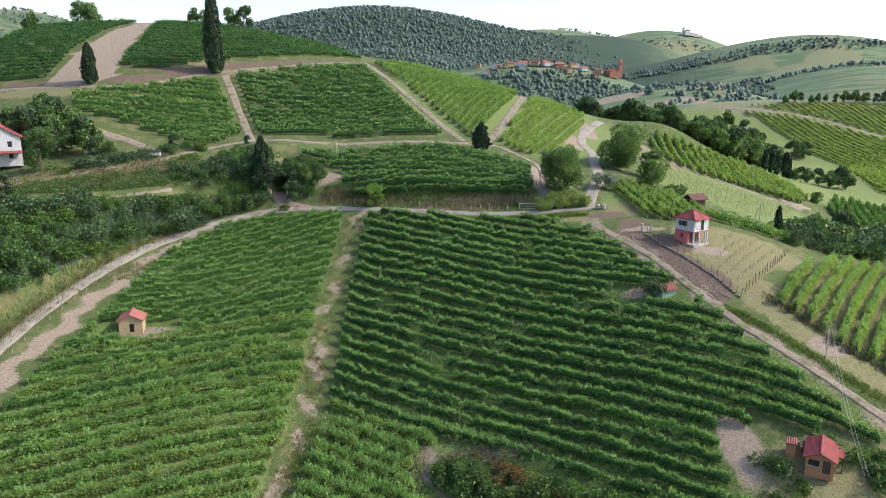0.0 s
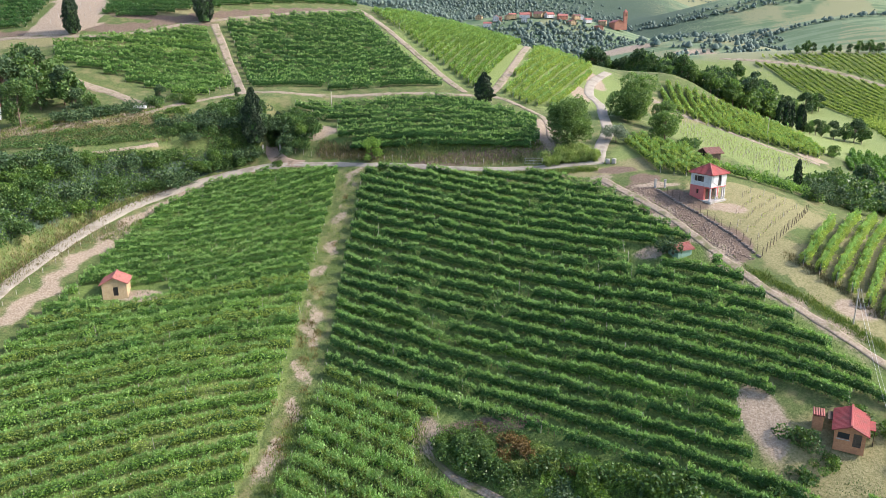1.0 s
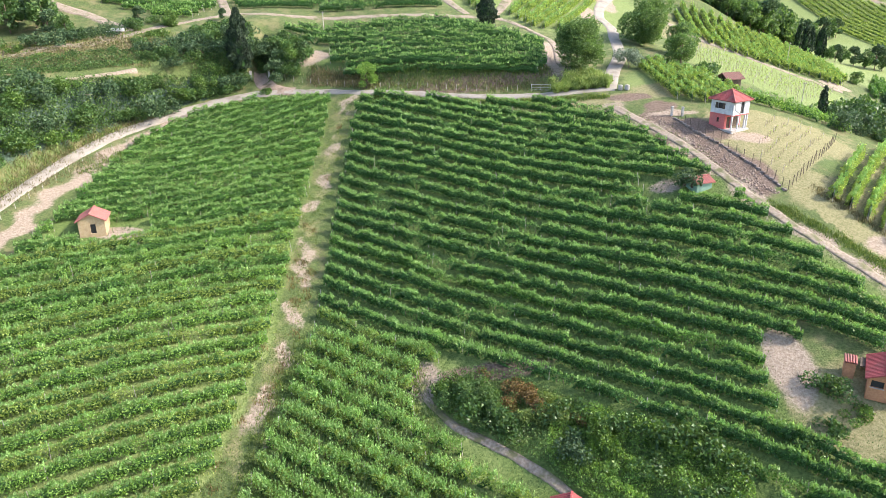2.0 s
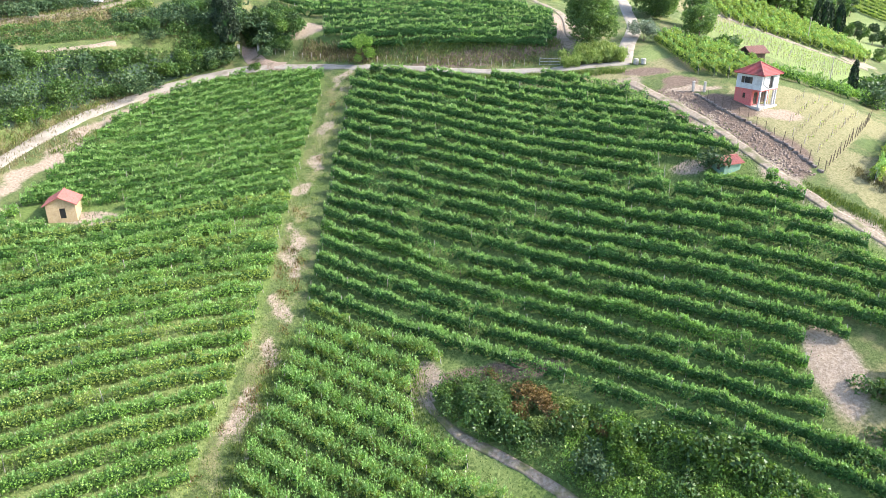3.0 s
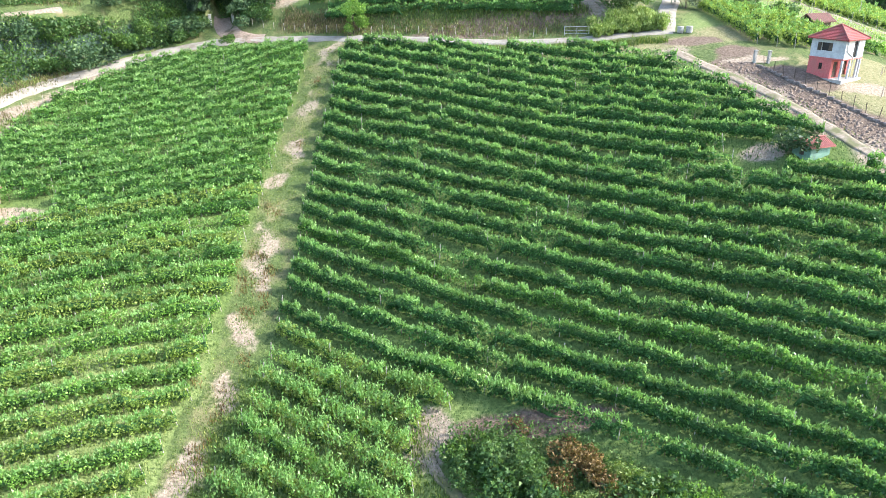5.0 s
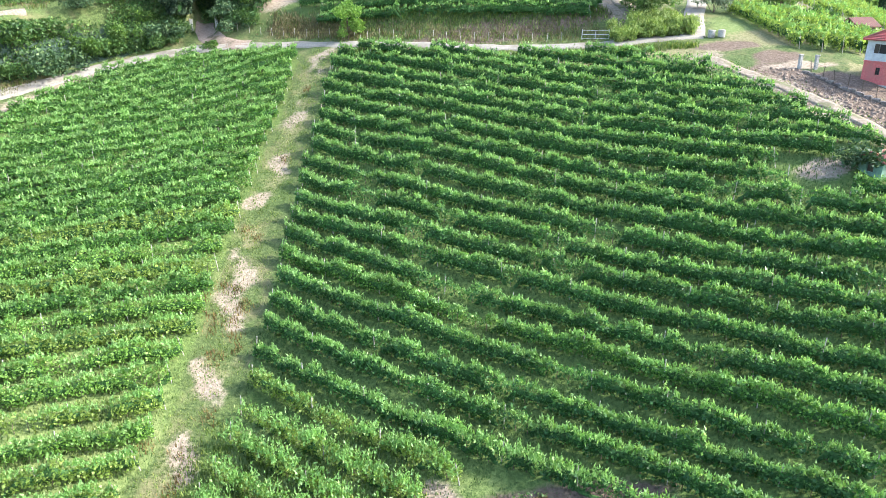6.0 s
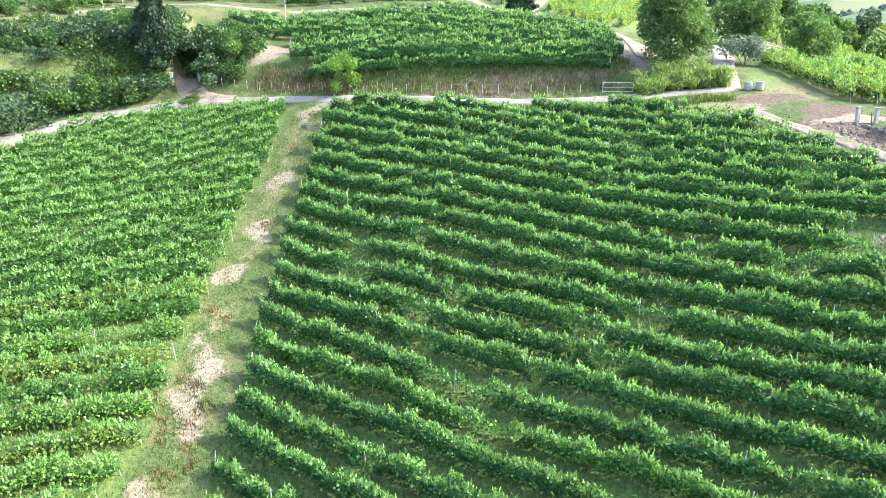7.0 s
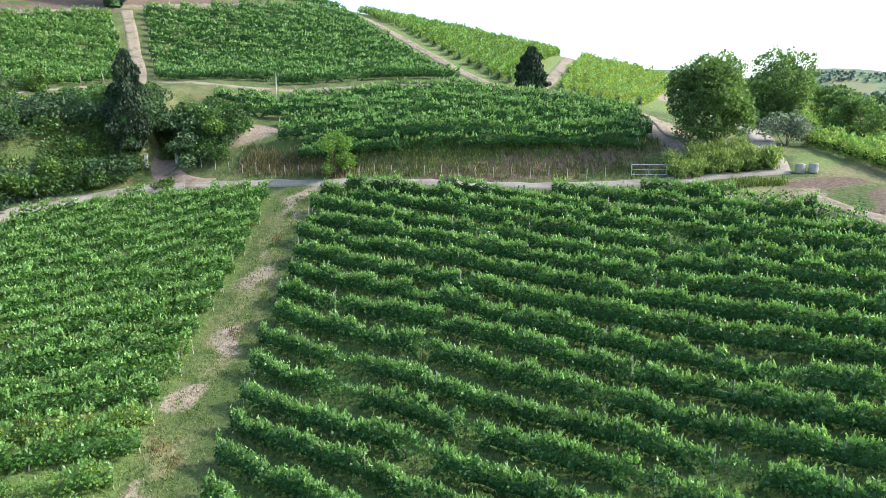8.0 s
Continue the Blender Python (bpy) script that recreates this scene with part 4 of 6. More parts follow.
# ---- buildings ----
def gable_roof(bm, wide, deep, eave, ridge, over=0.35, thick=0.12, ribs=14):
    """Two ribbed slopes in one skin, ridge along y."""
    drop = (ridge - eave) / (wide / 2) * over
    prof = [(-wide / 2 - over, eave - drop), (0, ridge), (wide / 2 + over, eave - drop)]
    lines = []
    for k in range(ribs * 4 + 1):
        y = (-deep / 2 - over) + (deep + 2 * over) * k / (ribs * 4)
        up = 0.06 if k % 4 in (1, 2) else 0.0
        lines.append([bm.verts.new((x, y, z + up)) for x, z in prof] + [bm.verts.new((x, y, z - thick)) for x, z in prof[::-1]])
    for p, q in zip(lines[:-1], lines[1:]):
        for i in range(6):
            bm.faces.new((p[i], p[(i + 1) % 6], q[(i + 1) % 6], q[i]))
    bm.faces.new(lines[0][::-1])
    bm.faces.new(lines[-1])
    return bm


def gable_walls(wide, deep, eave, ridge, openings=()):
    """Closed walls of a small building, with gables in front and behind; openings are cut later as recessed parts."""
    bm = bmesh.new()
    prof = [(-wide / 2, -0.8), (wide / 2, -0.8), (wide / 2, eave), (0, ridge - 0.06), (-wide / 2, eave)]
    a = [bm.verts.new((x, -deep / 2, z)) for x, z in prof]
    b = [bm.verts.new((x, deep / 2, z)) for x, z in prof]
    bm.faces.new(a)
    bm.faces.new(b[::-1])
    for i in range(5):
        j = (i + 1) % 5
        bm.faces.new((a[i], b[i], b[j], a[j]))
    return bm


def cutout(ob, boxes):
    """Cuts box-shaped recesses into a mesh object."""
    bm = bmesh.new()
    for size, at in boxes:
        box(bm, size, at)
    me = bpy.data.meshes.new("cut")
    bm.to_mesh(me)
    bm.free()
    tool = new("cut", me)
    tool.parent, tool.matrix_basis = ob.parent, ob.matrix_basis
    mod = ob.modifiers.new("cut", "BOOLEAN")
    mod.object, mod.solver = tool, "EXACT"
    bpy.context.view_layer.update()
    done = bpy.data.meshes.new_from_object(ob.evaluated_get(bpy.context.evaluated_depsgraph_get()))
    ob.modifiers.clear()
    ob.data = done
    bpy.data.objects.remove(tool)


def hut(name, place, turn, wide, deep, eave, ridge, wall, roof, label, openings, down=0.0, ribs=14):
    """A small gabled hut: walls, ribbed roof, and openings on the front: (x, z, width, height, kind)."""
    x, y = place
    ob = thing(name, (x, y, height(x, y) - down), label, "hut", "field huts", turn=turn)
    walls = part("wall", gable_walls(wide, deep, eave, ridge), wall, ob)
    cutout(walls, [((w, 0.5, h), (ox, -deep / 2, oz)) for ox, oz, w, h, _ in openings])
    part("roof", gable_roof(bmesh.new(), wide, deep, eave, ridge, ribs=ribs), roof, ob)
    part("ridge_tile", boxed((0.26, deep + 0.75, 0.10), (0, 0, ridge + 0.03), bevel=0.04), roof, ob)
    for ox, oz, w, h, kind in openings:
        # an open doorway gets a near-black panel in place of its unlit inside
        part(kind, boxed((w, 0.06, h), (ox, -deep / 2 + 0.2, oz)), DARK if kind == "opening" else WOOD if kind == "door" else DARK, ob)
        if kind == "window":
            part("sill", boxed((w + 0.16, 0.14, 0.06), (ox, -deep / 2 - 0.03, oz - 0.06)), CONCRETE, ob)
    return ob


hut("field_hut", (-54.4, 117.3), 14, 3.8, 3.6, 2.35, 3.35, CREAM, TILE_SOFT, "small cream hut with a faded red tiled roof among vines", [(0.15, 0.1, 0.8, 1.5, "opening")])
right_hut = hut("field_hut", (47.0, 79.6), -30, 3.1, 5.0, 1.95, 2.65, ORANGE, TILE, "orange hut with a ribbed red roof and a dark door", [(0.75, 0.0, 0.85, 1.7, "door"), (-0.65, 0.75, 1.2, 0.8, "window")], ribs=18)
hut("field_hut", (12.0, 69.5), -15, 3.6, 4.6, 2.2, 3.1, ORANGE, TILE, "hut with a ribbed dark red roof below the vines", [(0.8, 0.0, 0.9, 1.9, "door")], down=0.9, ribs=18)
hut("garden_shed", (37.5, 114.9), -68, 2.4, 2.7, 1.25, 1.75, MINT, TILE_SOFT, "small mint green shed with a pale red roof", [(0.0, 0.0, 0.7, 1.15, "door")])


def hip_roof(bm, wide, deep, eave, top, over=0.42, courses=11):
    """Four slopes meeting in one point, laid in lapped courses: one closed skin."""
    rings = [(0.0, -0.10)]
    for k in range(courses):
        rings += [(k / courses, 0.05), ((k + 1) / courses - 0.002, 0.0)]
    last = None
    for u, lap in rings:
        hw, hd, z = (wide / 2 + over) * (1 - u), (deep / 2 + over) * (1 - u), eave - 0.1 + (top - eave + 0.1) * u + lap
        ring = [bm.verts.new(p) for p in ((-hw, -hd, z), (hw, -hd, z), (hw, hd, z), (-hw, hd, z))]
        if last:
            for i in range(4):
                bm.faces.new((last[i], last[(i + 1) % 4], ring[(i + 1) % 4], ring[i]))
        else:
            bm.faces.new(ring[::-1])
        last = ring
    bm.faces.new(last)
    return bm


def house():
    x, y, turn = 47.6, 132.6, 33
    w, d, h1, h2 = 4.5, 4.7, 2.55, 5.05
    z = height(x, y) - 0.15
    ob = thing("house", (x, y, z), "two-storey house, red below and white above, hipped red tile roof", "house", turn=turn)
    ob.scale = (0.93, 0.93, 0.96)
    porch = 1.5
    low = part("lower_wall", boxed((w, d - porch, h1 + 0.8), (0, porch / 2, -0.8)), PINK, ob, "red plastered ground floor")
    cutout(low, [((1.0, 0.5, 0.8), (-w / 2, 0.6, 1.1)), ((1.1, 0.5, 2.0), (-1.1, -d / 2 + porch, 0.05)), ((1.5, 0.5, 2.0), (0.9, -d / 2 + porch, 0.05))])
    up = part("upper_wall", boxed((w, d, h2 - h1), (0, 0, h1 + 0.004)), WHITE, ob, "white plastered upper floor")
    cutout(up, [((0.5, 1.0, 1.0), (-w / 2, 0.4, h1 + 0.9)), ((1.0, 0.5, 2.0), (0.3, -d / 2, h1 + 0.15))])
    part("floor_slab", boxed((w + 0.12, d + 0.12, 0.16), (0, 0, h1 - 0.10), bevel=0.02), PINK, ob)
    part("plinth", boxed((w + 0.3, d + 0.5, 0.9), (0, -0.1, -0.87)), CONCRETE, ob, "pale concrete base")
    part("roof", hip_roof(bmesh.new(), w, d, h2, h2 + 1.55), TILE, ob, "red tiled roof in lapped courses")
    for s in range(4):
        a = math.radians(45 + 90 * s)
        cx, cy = (w / 2 + 0.42) * (1 if math.cos(a) > 0 else -1), (d / 2 + 0.42) * (1 if math.sin(a) > 0 else -1)
        part("hip_tile", mesh_np("hip_tile", *tube([(cx, cy, h2 - 0.02), (0, 0, h2 + 1.60)], [0.11, 0.11], 6), TILE_SOFT), TILE_SOFT, ob)
    for px in (-w / 2 + 0.15, -0.35, w / 2 - 0.75, w / 2 - 0.15):
        part("pillar", boxed((0.24, 0.24, h1 - 0.1), (px, -d / 2 + 0.14, 0), bevel=0.02), WHITE, ob, "pale porch pillar")
    part("garage_door", boxed((1.5, 0.06, 2.0), (0.9, -d / 2 + porch + 0.2, 0.05)), WOOD, ob)
    part("door", boxed((1.1, 0.06, 2.0), (-1.1, -d / 2 + porch + 0.2, 0.05)), WOOD, ob)
    win = part("window", boxed((0.06, 1.0, 1.0), (-w / 2 + 0.2, 0.4, h1 + 0.9)), DARK, ob)
    part("shutter", boxed((0.05, 0.5, 1.0), (-w / 2 - 0.03, -0.36, h1 + 0.9)), WOOD, win)
    part("shutter", boxed((0.05, 0.5, 1.0), (-w / 2 - 0.03, 1.16, h1 + 0.9)), WOOD, win)
    win = part("window", boxed((0.06, 1.0, 0.8), (-w / 2 + 0.2, 0.6, 1.1)), DARK, ob)
    for k in range(5):
        part("bar", boxed((0.03, 0.03, 0.8), (-w / 2 + 0.02, 0.2 + 0.2 * k, 1.1)), WOOD, win)
    part("balcony_door", boxed((1.0, 0.06, 2.0), (0.3, -d / 2 + 0.2, h1 + 0.15)), DARK, ob)
    part("downpipe", mesh_np("downpipe", *tube([(-w / 2 + 0.3, -d / 2 - 0.06, h2), (-w / 2 + 0.45, -d / 2 - 0.06, h1 + 1.0), (0.0, -d / 2 - 0.06, h1 + 0.1), (0.0, -d / 2 - 0.06, 0)], [0.05] * 4, 6), METAL), METAL, ob)


house()


def farm_house(name, place, turn, wide, deep, eave, ridge, wall, roof, label, rows=2, cols=2, group="farm buildings", down=0.0):
    x, y = place
    ob = thing(name, (x, y, height(x, y) - down), label, "house", group, turn=turn)
    walls = part("wall", gable_walls(wide, deep, eave, ridge), wall, ob)
    wins = [(-wide / 2 + wide * (c + 0.5) / cols, 1.0 + 2.7 * r) for r in range(rows) for c in range(cols)]
    sides = [(-deep / 2 + deep * (c + 0.5) / cols, 1.0 + 2.7 * r) for r in range(rows) for c in range(cols)]
    cutout(walls, [((0.9, 0.4, 1.3), (a, -deep / 2, b)) for a, b in wins if b + 1.3 < eave + 0.6] + [((0.4, 0.9, 1.3), (s * wide / 2, a, b)) for a, b in sides if b + 1.3 < eave for s in (-1, 1)])
    part("roof", gable_roof(bmesh.new(), wide, deep, eave, ridge, 0.5, 0.15, 12), roof, ob)
    for a, b in wins:
        if b + 1.3 < eave + 0.6:
            part("window", boxed((0.9, 0.05, 1.3), (a, -deep / 2 + 0.15, b)), DARK, ob)
    for a, b in sides:
        if b + 1.3 < eave:
            for s in (-1, 1):
                part("window", boxed((0.05, 0.9, 1.3), (s * (wide / 2 - 0.15), a, b)), DARK, ob)
    return ob


farm_house("farmhouse", (-107.3, 172), 30, 9, 14, 6.2, 9.0, WHITE, TILE, "white farmhouse with a red tile roof among trees")
farm_house("barn", (56.6, 157.0), -70, 2.6, 3.4, 1.9, 2.7, WOOD, TILE_BROWN, "small dark barn with a brown tiled roof", 1, 1, down=0.5)
R = np.random.default_rng(8)
for k in range(20):
    px = 62 + 200 * k / 19 + R.uniform(-6, 6)
    farm_house("village_house", (px, 1236 + R.uniform(-30, 24)), R.uniform(-25, 25) + 90 * (k % 2), R.uniform(8, 11), R.uniform(11, 18), R.uniform(4.5, 6.5), R.uniform(7.0, 9.0), (CREAM, WHITE, WHITE, BRICK, CREAM)[k % 5], TILE_BROWN if k % 3 == 0 else TILE_SOFT, "village house with a red tile roof", 2, 3, "village houses", 1.0)
for k in range(8):
    farm_house("village_house", (372 + 15 * k + R.uniform(-6, 6), 1215 + R.uniform(-22, 22)), R.uniform(-30, 30) + 90 * (k % 2), 11, 15, R.uniform(4.5, 6.5), R.uniform(7, 9), CREAM if k % 2 else WHITE, TILE_SOFT, "village house with a red tile roof", 2, 3, "village houses", 1.0)


def church():
    x, y = 288, 1245
    ob = thing("church", (x, y, height(x, y) - 1), "brick church with a tall square bell tower", "church", turn=10)
    part("nave", gable_walls(16, 24, 11, 15), BRICK, ob)
    part("roof", gable_roof(bmesh.new(), 16, 24, 11, 15.2, 0.7, 0.3, 12), TILE_SOFT, ob)
    t = part("tower", boxed((5.6, 5.6, 28), (11, -9, -1)), BRICK, ob)
    cutout(t, [((1.8, 9, 4), (11, -9, 20))])
    bm = bmesh.new()
    bmesh.ops.create_cone(bm, cap_ends=True, segments=4, radius1=4.4, radius2=0.1, depth=4.5, matrix=Matrix.Translation((11, -9, 29.2)) @ Matrix.Rotation(math.pi / 4, 4, "Z"))
    part("spire", bm, TILE_SOFT, ob)


church()


def hill_castle(place):
    """A pale old castle on the farthest ridge: keep, tower, lower wings and a gate wall."""
    x, y = place
    ob = thing("castle", (x, y, height(x, y) - 3), "pale stone castle on a distant ridge", "castle", turn=15)
    ob.scale = (0.6, 0.6, 0.5)
    part("keep", boxed((34, 26, 34), bevel=0.6), WHITE, ob)
    part("keep_roof", gable_roof(bmesh.new(), 34, 26, 34, 42, 1.0, 0.5, 8), TILE_SOFT, ob)
    part("tower", boxed((11, 11, 52), (-20, 4, 0), bevel=0.5), WHITE, ob)
    part("parapet", boxed((13, 13, 4), (-20, 4, 52), bevel=0.4), WHITE, ob)
    for k, (dx, w, h) in enumerate(((32, 28, 20), (62, 30, 14), (94, 32, 10))):
        part("wing", boxed((w, 20, h), (dx, 0, -4 - 4 * k), bevel=0.5), WHITE, ob)
        part("wing_roof", gable_roof(bmesh.new(), 20, w, h, h + 5, 0.8, 0.4, 8), TILE_SOFT, ob).matrix_basis = pose(dx, 0, -4 - 4 * k, 0, 0, 90)


hill_castle((890, 2700))


# ---- roadside fixtures ----
def stake_line(name, line, step, high, radius, material, label, category, group, seed=1, wires=()):
    """A fence: stakes along a line with wires between."""
    rng = np.random.default_rng(seed)
    c = spline(line, 0.25)
    run = np.concatenate([[0], np.cumsum(np.hypot(*np.diff(c, axis=0).T))])
    at = np.column_stack([np.interp(np.arange(0, run[-1], step), run, c[:, k]) for k in (0, 1)])
    z = land(at[:, 0], at[:, 1])
    ob = thing(name, (*at[0], z[0]), label, category, group)
    o = np.array([*at[0], z[0]])
    me = mesh_np("stake", *tube([(0, 0, -0.4), (0, 0, high)], [radius, radius * 0.9], 6), material)
    for (x, y), h in zip(at, z):
        s = part("stake", me, material, ob)
        s.matrix_basis = pose(x - o[0], y - o[1], h - o[2], rng.normal() * 3, rng.normal() * 3, rng.uniform(0, 360)) @ Matrix.Diagonal((1, 1, rng.uniform(0.9, 1.1), 1))
    for w in wires:
        p = np.column_stack([at, z + w]) - o
        part("wire", mesh_np("wire", *tube(p, 0.008, 4), WOOD), WOOD, ob)


stake_line("lane_fence", [(-41, 161.3), (-49, 156.9), (-55.5, 151.2), (-61, 142), (-64.8, 134.4), (-67.7, 123), (-69.6, 112.7), (-71, 100), (-72.5, 84)], 3.2, 0.8, 0.045, POST, "low fence of weathered stakes along the lane", "fence", "fences", 1, (0.8, 0.45))
stake_line("road_fence", [(14, 152.2), (0, 155.6), (-15, 160.0), (-30, 165.6), (-36, 167.4)], 2.0, 1.2, 0.045, POST, "thin wooden stakes with wire along the bank", "fence", "fences", 2, (1.0, 0.6))
stake_line("field_fence", [(40.2, 135.6), (42.1, 130.8), (45.1, 124.8), (47.5, 119.0), (49.6, 112.4)], 1.7, 1.4, 0.045, WOOD, "dark stakes and wire round the house field", "fence", "fences", 3, (1.2, 0.8, 0.4))
stake_line("field_fence", [(49.6, 112.4), (55, 118.5), (62, 127), (67, 134)], 1.6, 1.6, 0.05, WOOD, "dark stakes and wire round the house field", "fence", "fences", 4, (1.2, 0.8, 0.4))


def gate_pillar(place, high, wide, label):
    x, y = place
    ob = thing("gate_pillar", (x, y, height(x, y) - 0.2), label, "pillar", "gate pillars", turn=12)
    part("shaft", boxed((wide, wide, high), bevel=0.02), CONCRETE, ob)
    part("cap", boxed((wide + 0.12, wide + 0.12, 0.10), (0, 0, high), bevel=0.03), CONCRETE, ob)


gate_pillar((39.4, 137.0), 1.7, 0.34, "pale concrete gate pillar by bare earth")
gate_pillar((41.1, 136.6), 1.7, 0.34, "pale concrete gate pillar by bare earth")
gate_pillar((-41.5, 168.7), 1.7, 0.42, "weathered masonry gate post beside dark shrubs")
gate_pillar((-37.7, 169.2), 1.7, 0.42, "weathered masonry gate post beside dark shrubs")


def tube_gate():
    ob = thing("field_gate", (16.6, 151.6, height(16.6, 151.6) - 0.05), "grey tubular metal gate by the road", "gate", turn=-3)
    for x in (0.0, 3.6):
        part("upright", mesh_np("upright", *tube([(x, 0, -0.3), (x, 0, 1.5)], 0.045, 8), METAL), METAL, ob)
    for z in (0.35, 0.85, 1.4):
        part("rail", mesh_np("rail", *tube([(0, 0, z), (3.6, 0, z)], 0.03, 8), METAL), METAL, ob)
    part("brace", mesh_np("brace", *tube([(1.8, 0, 0.35), (1.8, 0, 1.4)], 0.025, 8), METAL), METAL, ob)


tube_gate()


def barrel(place, label):
    x, y = place
    ob = thing("barrel", (x, y, height(x, y) - 0.05), label, "barrel", "barrels")
    bm = bmesh.new()
    rings = [(0, 0.40), (0.08, 0.45), (0.45, 0.47), (0.85, 0.45), (0.92, 0.47), (0.95, 0.40), (0.80, 0.38)]
    v, f = tube([(0, 0, z) for z, _ in rings], [r for _, r in rings], 16)
    part("drum", mesh_np("drum", v, f, CONCRETE), CONCRETE, ob)
    bmesh.ops.create_circle(bm, cap_ends=True, segments=16, radius=0.39, matrix=Matrix.Translation((0, 0, 0.82)))
    part("water", bm, DARK, ob)


barrel((34.2, 148.6), "grey round water barrel on grass")
barrel((33.0, 148.9), "grey round water barrel on grass")


def lean_to(house_ob, wide, deep, high):
    part("porch_roof", boxed((wide, deep, 0.14), (1.5, -7 - deep / 2, high), turn=Matrix.Rotation(radians(8), 4, "X")), TILE, house_ob, "low red porch roof")


lean_to(bpy.data.objects["farmhouse"], 6.5, 2.6, 2.5)


def store(place, turn):
    """The little tiled store beside the hut."""
    x, y = place
    ob = thing("garden_store", (x, y, height(x, y) - 0.3), "tiny orange brick store with a tiled top", "shed", turn=turn)
    part("wall", boxed((1.1, 1.1, 2.0), bevel=0.02), ORANGE, ob)
    for k in range(5):
        part("roof_tile", mesh_np("roof_tile", *tube([(-0.52 + 0.26 * k, -0.75, 2.06), (-0.52 + 0.26 * k, 0.75, 2.3)], 0.12, 6), TILE_SOFT), TILE_SOFT, ob)


store((44.0, 81.2), -25)
part("veranda_roof", boxed((0.9, 2.4, 0.08), (2.05, 0.8, 1.5)), TILE, right_hut, "dark red side roof")
part("veranda_roof", boxed((0.8, 2.2, 0.08), (-2.0, 1.2, 1.5)), WOOD, right_hut)
for k, (dx, dy) in enumerate([(2.4, -0.2), (2.4, 1.8)]):
    part("veranda_post", boxed((0.09, 0.09, 2.1), (dx, dy, -0.6)), WOOD, right_hut)


def stone_edge(line, high, thick):
    """A low edging of rough stone blocks along the house field."""
    rng = np.random.default_rng(6)
    c = spline(line, 0.85)
    ob = thing("stone_edging", (*c[0], height(*c[0])), "low edging of rough grey stone blocks", "wall", kind="structure")
    o = Vector((*c[0], height(*c[0])))
    shapes = []
    for k in range(4):
        bm = boxed((0.9, thick, high), bevel=0.07)
        for v in bm.verts:
            v.co += Vector(rng.normal(size=3) * 0.035)
        me = bpy.data.meshes.new("stone_block")
        bm.to_mesh(me)
        bm.free()
        me.materials.append(STONE)
        shapes.append(me)
    for k in range(len(c) - 1):
        a, b = c[k], c[k + 1]
        s = part("stone_block", shapes[int(rng.integers(0, 4))], STONE, ob)
        s.matrix_basis = pose(a[0] - o.x, a[1] - o.y, height(*a) - o.z - 0.15, 0, rng.normal() * 2, math.degrees(math.atan2(b[1] - a[1], b[0] - a[0])))


stone_edge([(39.6, 135.6), (41.6, 130.6), (44.6, 124.6), (47.0, 118.8), (48.6, 113.6), (49.2, 111.4)], 0.45, 0.35)


def rubble(outline, count, seed):
    """Clods and broken stones strewn over a bare bank."""
    rng = np.random.default_rng(seed)
    o = np.array(outline, float)
    p = rng.uniform(o.min(0), o.max(0), (count * 6, 2))
    p = p[inside(p[:, 0], p[:, 1], list(outline))][:count]
    r = 0.04 + 0.17 * rng.uniform(size=len(p)) ** 3
    corner = np.array([(-1, -1, -1), (1, -1, -1), (1, 1, -1), (-1, 1, -1), (-0.7, -0.7, 0.7), (0.7, -0.7, 0.7), (0.7, 0.7, 0.7), (-0.7, 0.7, 0.7)])
    a = rng.uniform(0, 6.3, (len(p), 1))
    c = corner[None] * rng.uniform(0.6, 1.3, (len(p), 8, 3)) * r[:, None, None]
    x = p[:, :1] + c[..., 0] * np.cos(a) - c[..., 1] * np.sin(a)
    y = p[:, 1:] + c[..., 0] * np.sin(a) + c[..., 1] * np.cos(a)
    v = np.stack([x, y, land(p[:, 0], p[:, 1])[:, None] + c[..., 2] * 0.7 + 0.04], -1).reshape(-1, 3)
    f = np.array([(0, 1, 5, 4), (1, 2, 6, 5), (2, 3, 7, 6), (3, 0, 4, 7), (4, 5, 6, 7)])
    f = (f[None] + 8 * np.arange(len(p))[:, None, None]).reshape(-1, 4)
    tagged(new("rubble", mesh_np("rubble", v, f, CLOD)), "brown clods and broken stones on a bare bank", "rubble", kind="stuff")


rubble([(36.2, 137.5), (39.0, 137.0), (41.2, 130.4), (44.2, 124.6), (47.6, 116.2), (48.2, 111.2), (45.2, 111.2), (42.6, 117.4), (39.6, 126), (36.8, 133)], 1100, 7)


def pole(place, high, label):
    x, y = place
    ob = thing("utility_pole", (x, y, height(x, y)), label, "pole", "poles")
    part("shaft", mesh_np("shaft", *tube([(0, 0, -0.5), (0, 0, high)], [0.10, 0.07], 8), POST), POST, ob)
    part("crossarm", boxed((0.7, 0.08, 0.08), (0, 0, high - 0.35)), WOOD, ob)
    for s in (-0.28, 0.28):
        part("insulator", mesh_np("insulator", *tube([(s, 0, high - 0.27), (s, 0, high - 0.12)], [0.05, 0.03], 6), CONCRETE), CONCRETE, ob)


pole((-27.3, 181.3), 5.0, "thin grey pole among terrace vines")
pole((56.0, 96.9), 5.2, "thin dark pole beside the track")
pole((69.9, 153.5), 5.0, "thin dark pole on a green slope")
pole((91.0, 207.0), 6.0, "thin dark pole above striped vines")


def cable(a, b, sag, label):
    """A wire hung between two points."""
    u = np.linspace(0, 1, 20)[:, None]
    p = np.array(a) * (1 - u) + np.array(b) * u
    p[:, 2] -= (4 * sag * u * (1 - u))[:, 0]
    ob = thing("cable", tuple(p[0]), label, "cable", "cables")
    part("wire", mesh_np("wire", *tube(p - p[0], 0.013, 5), METAL), METAL, ob)


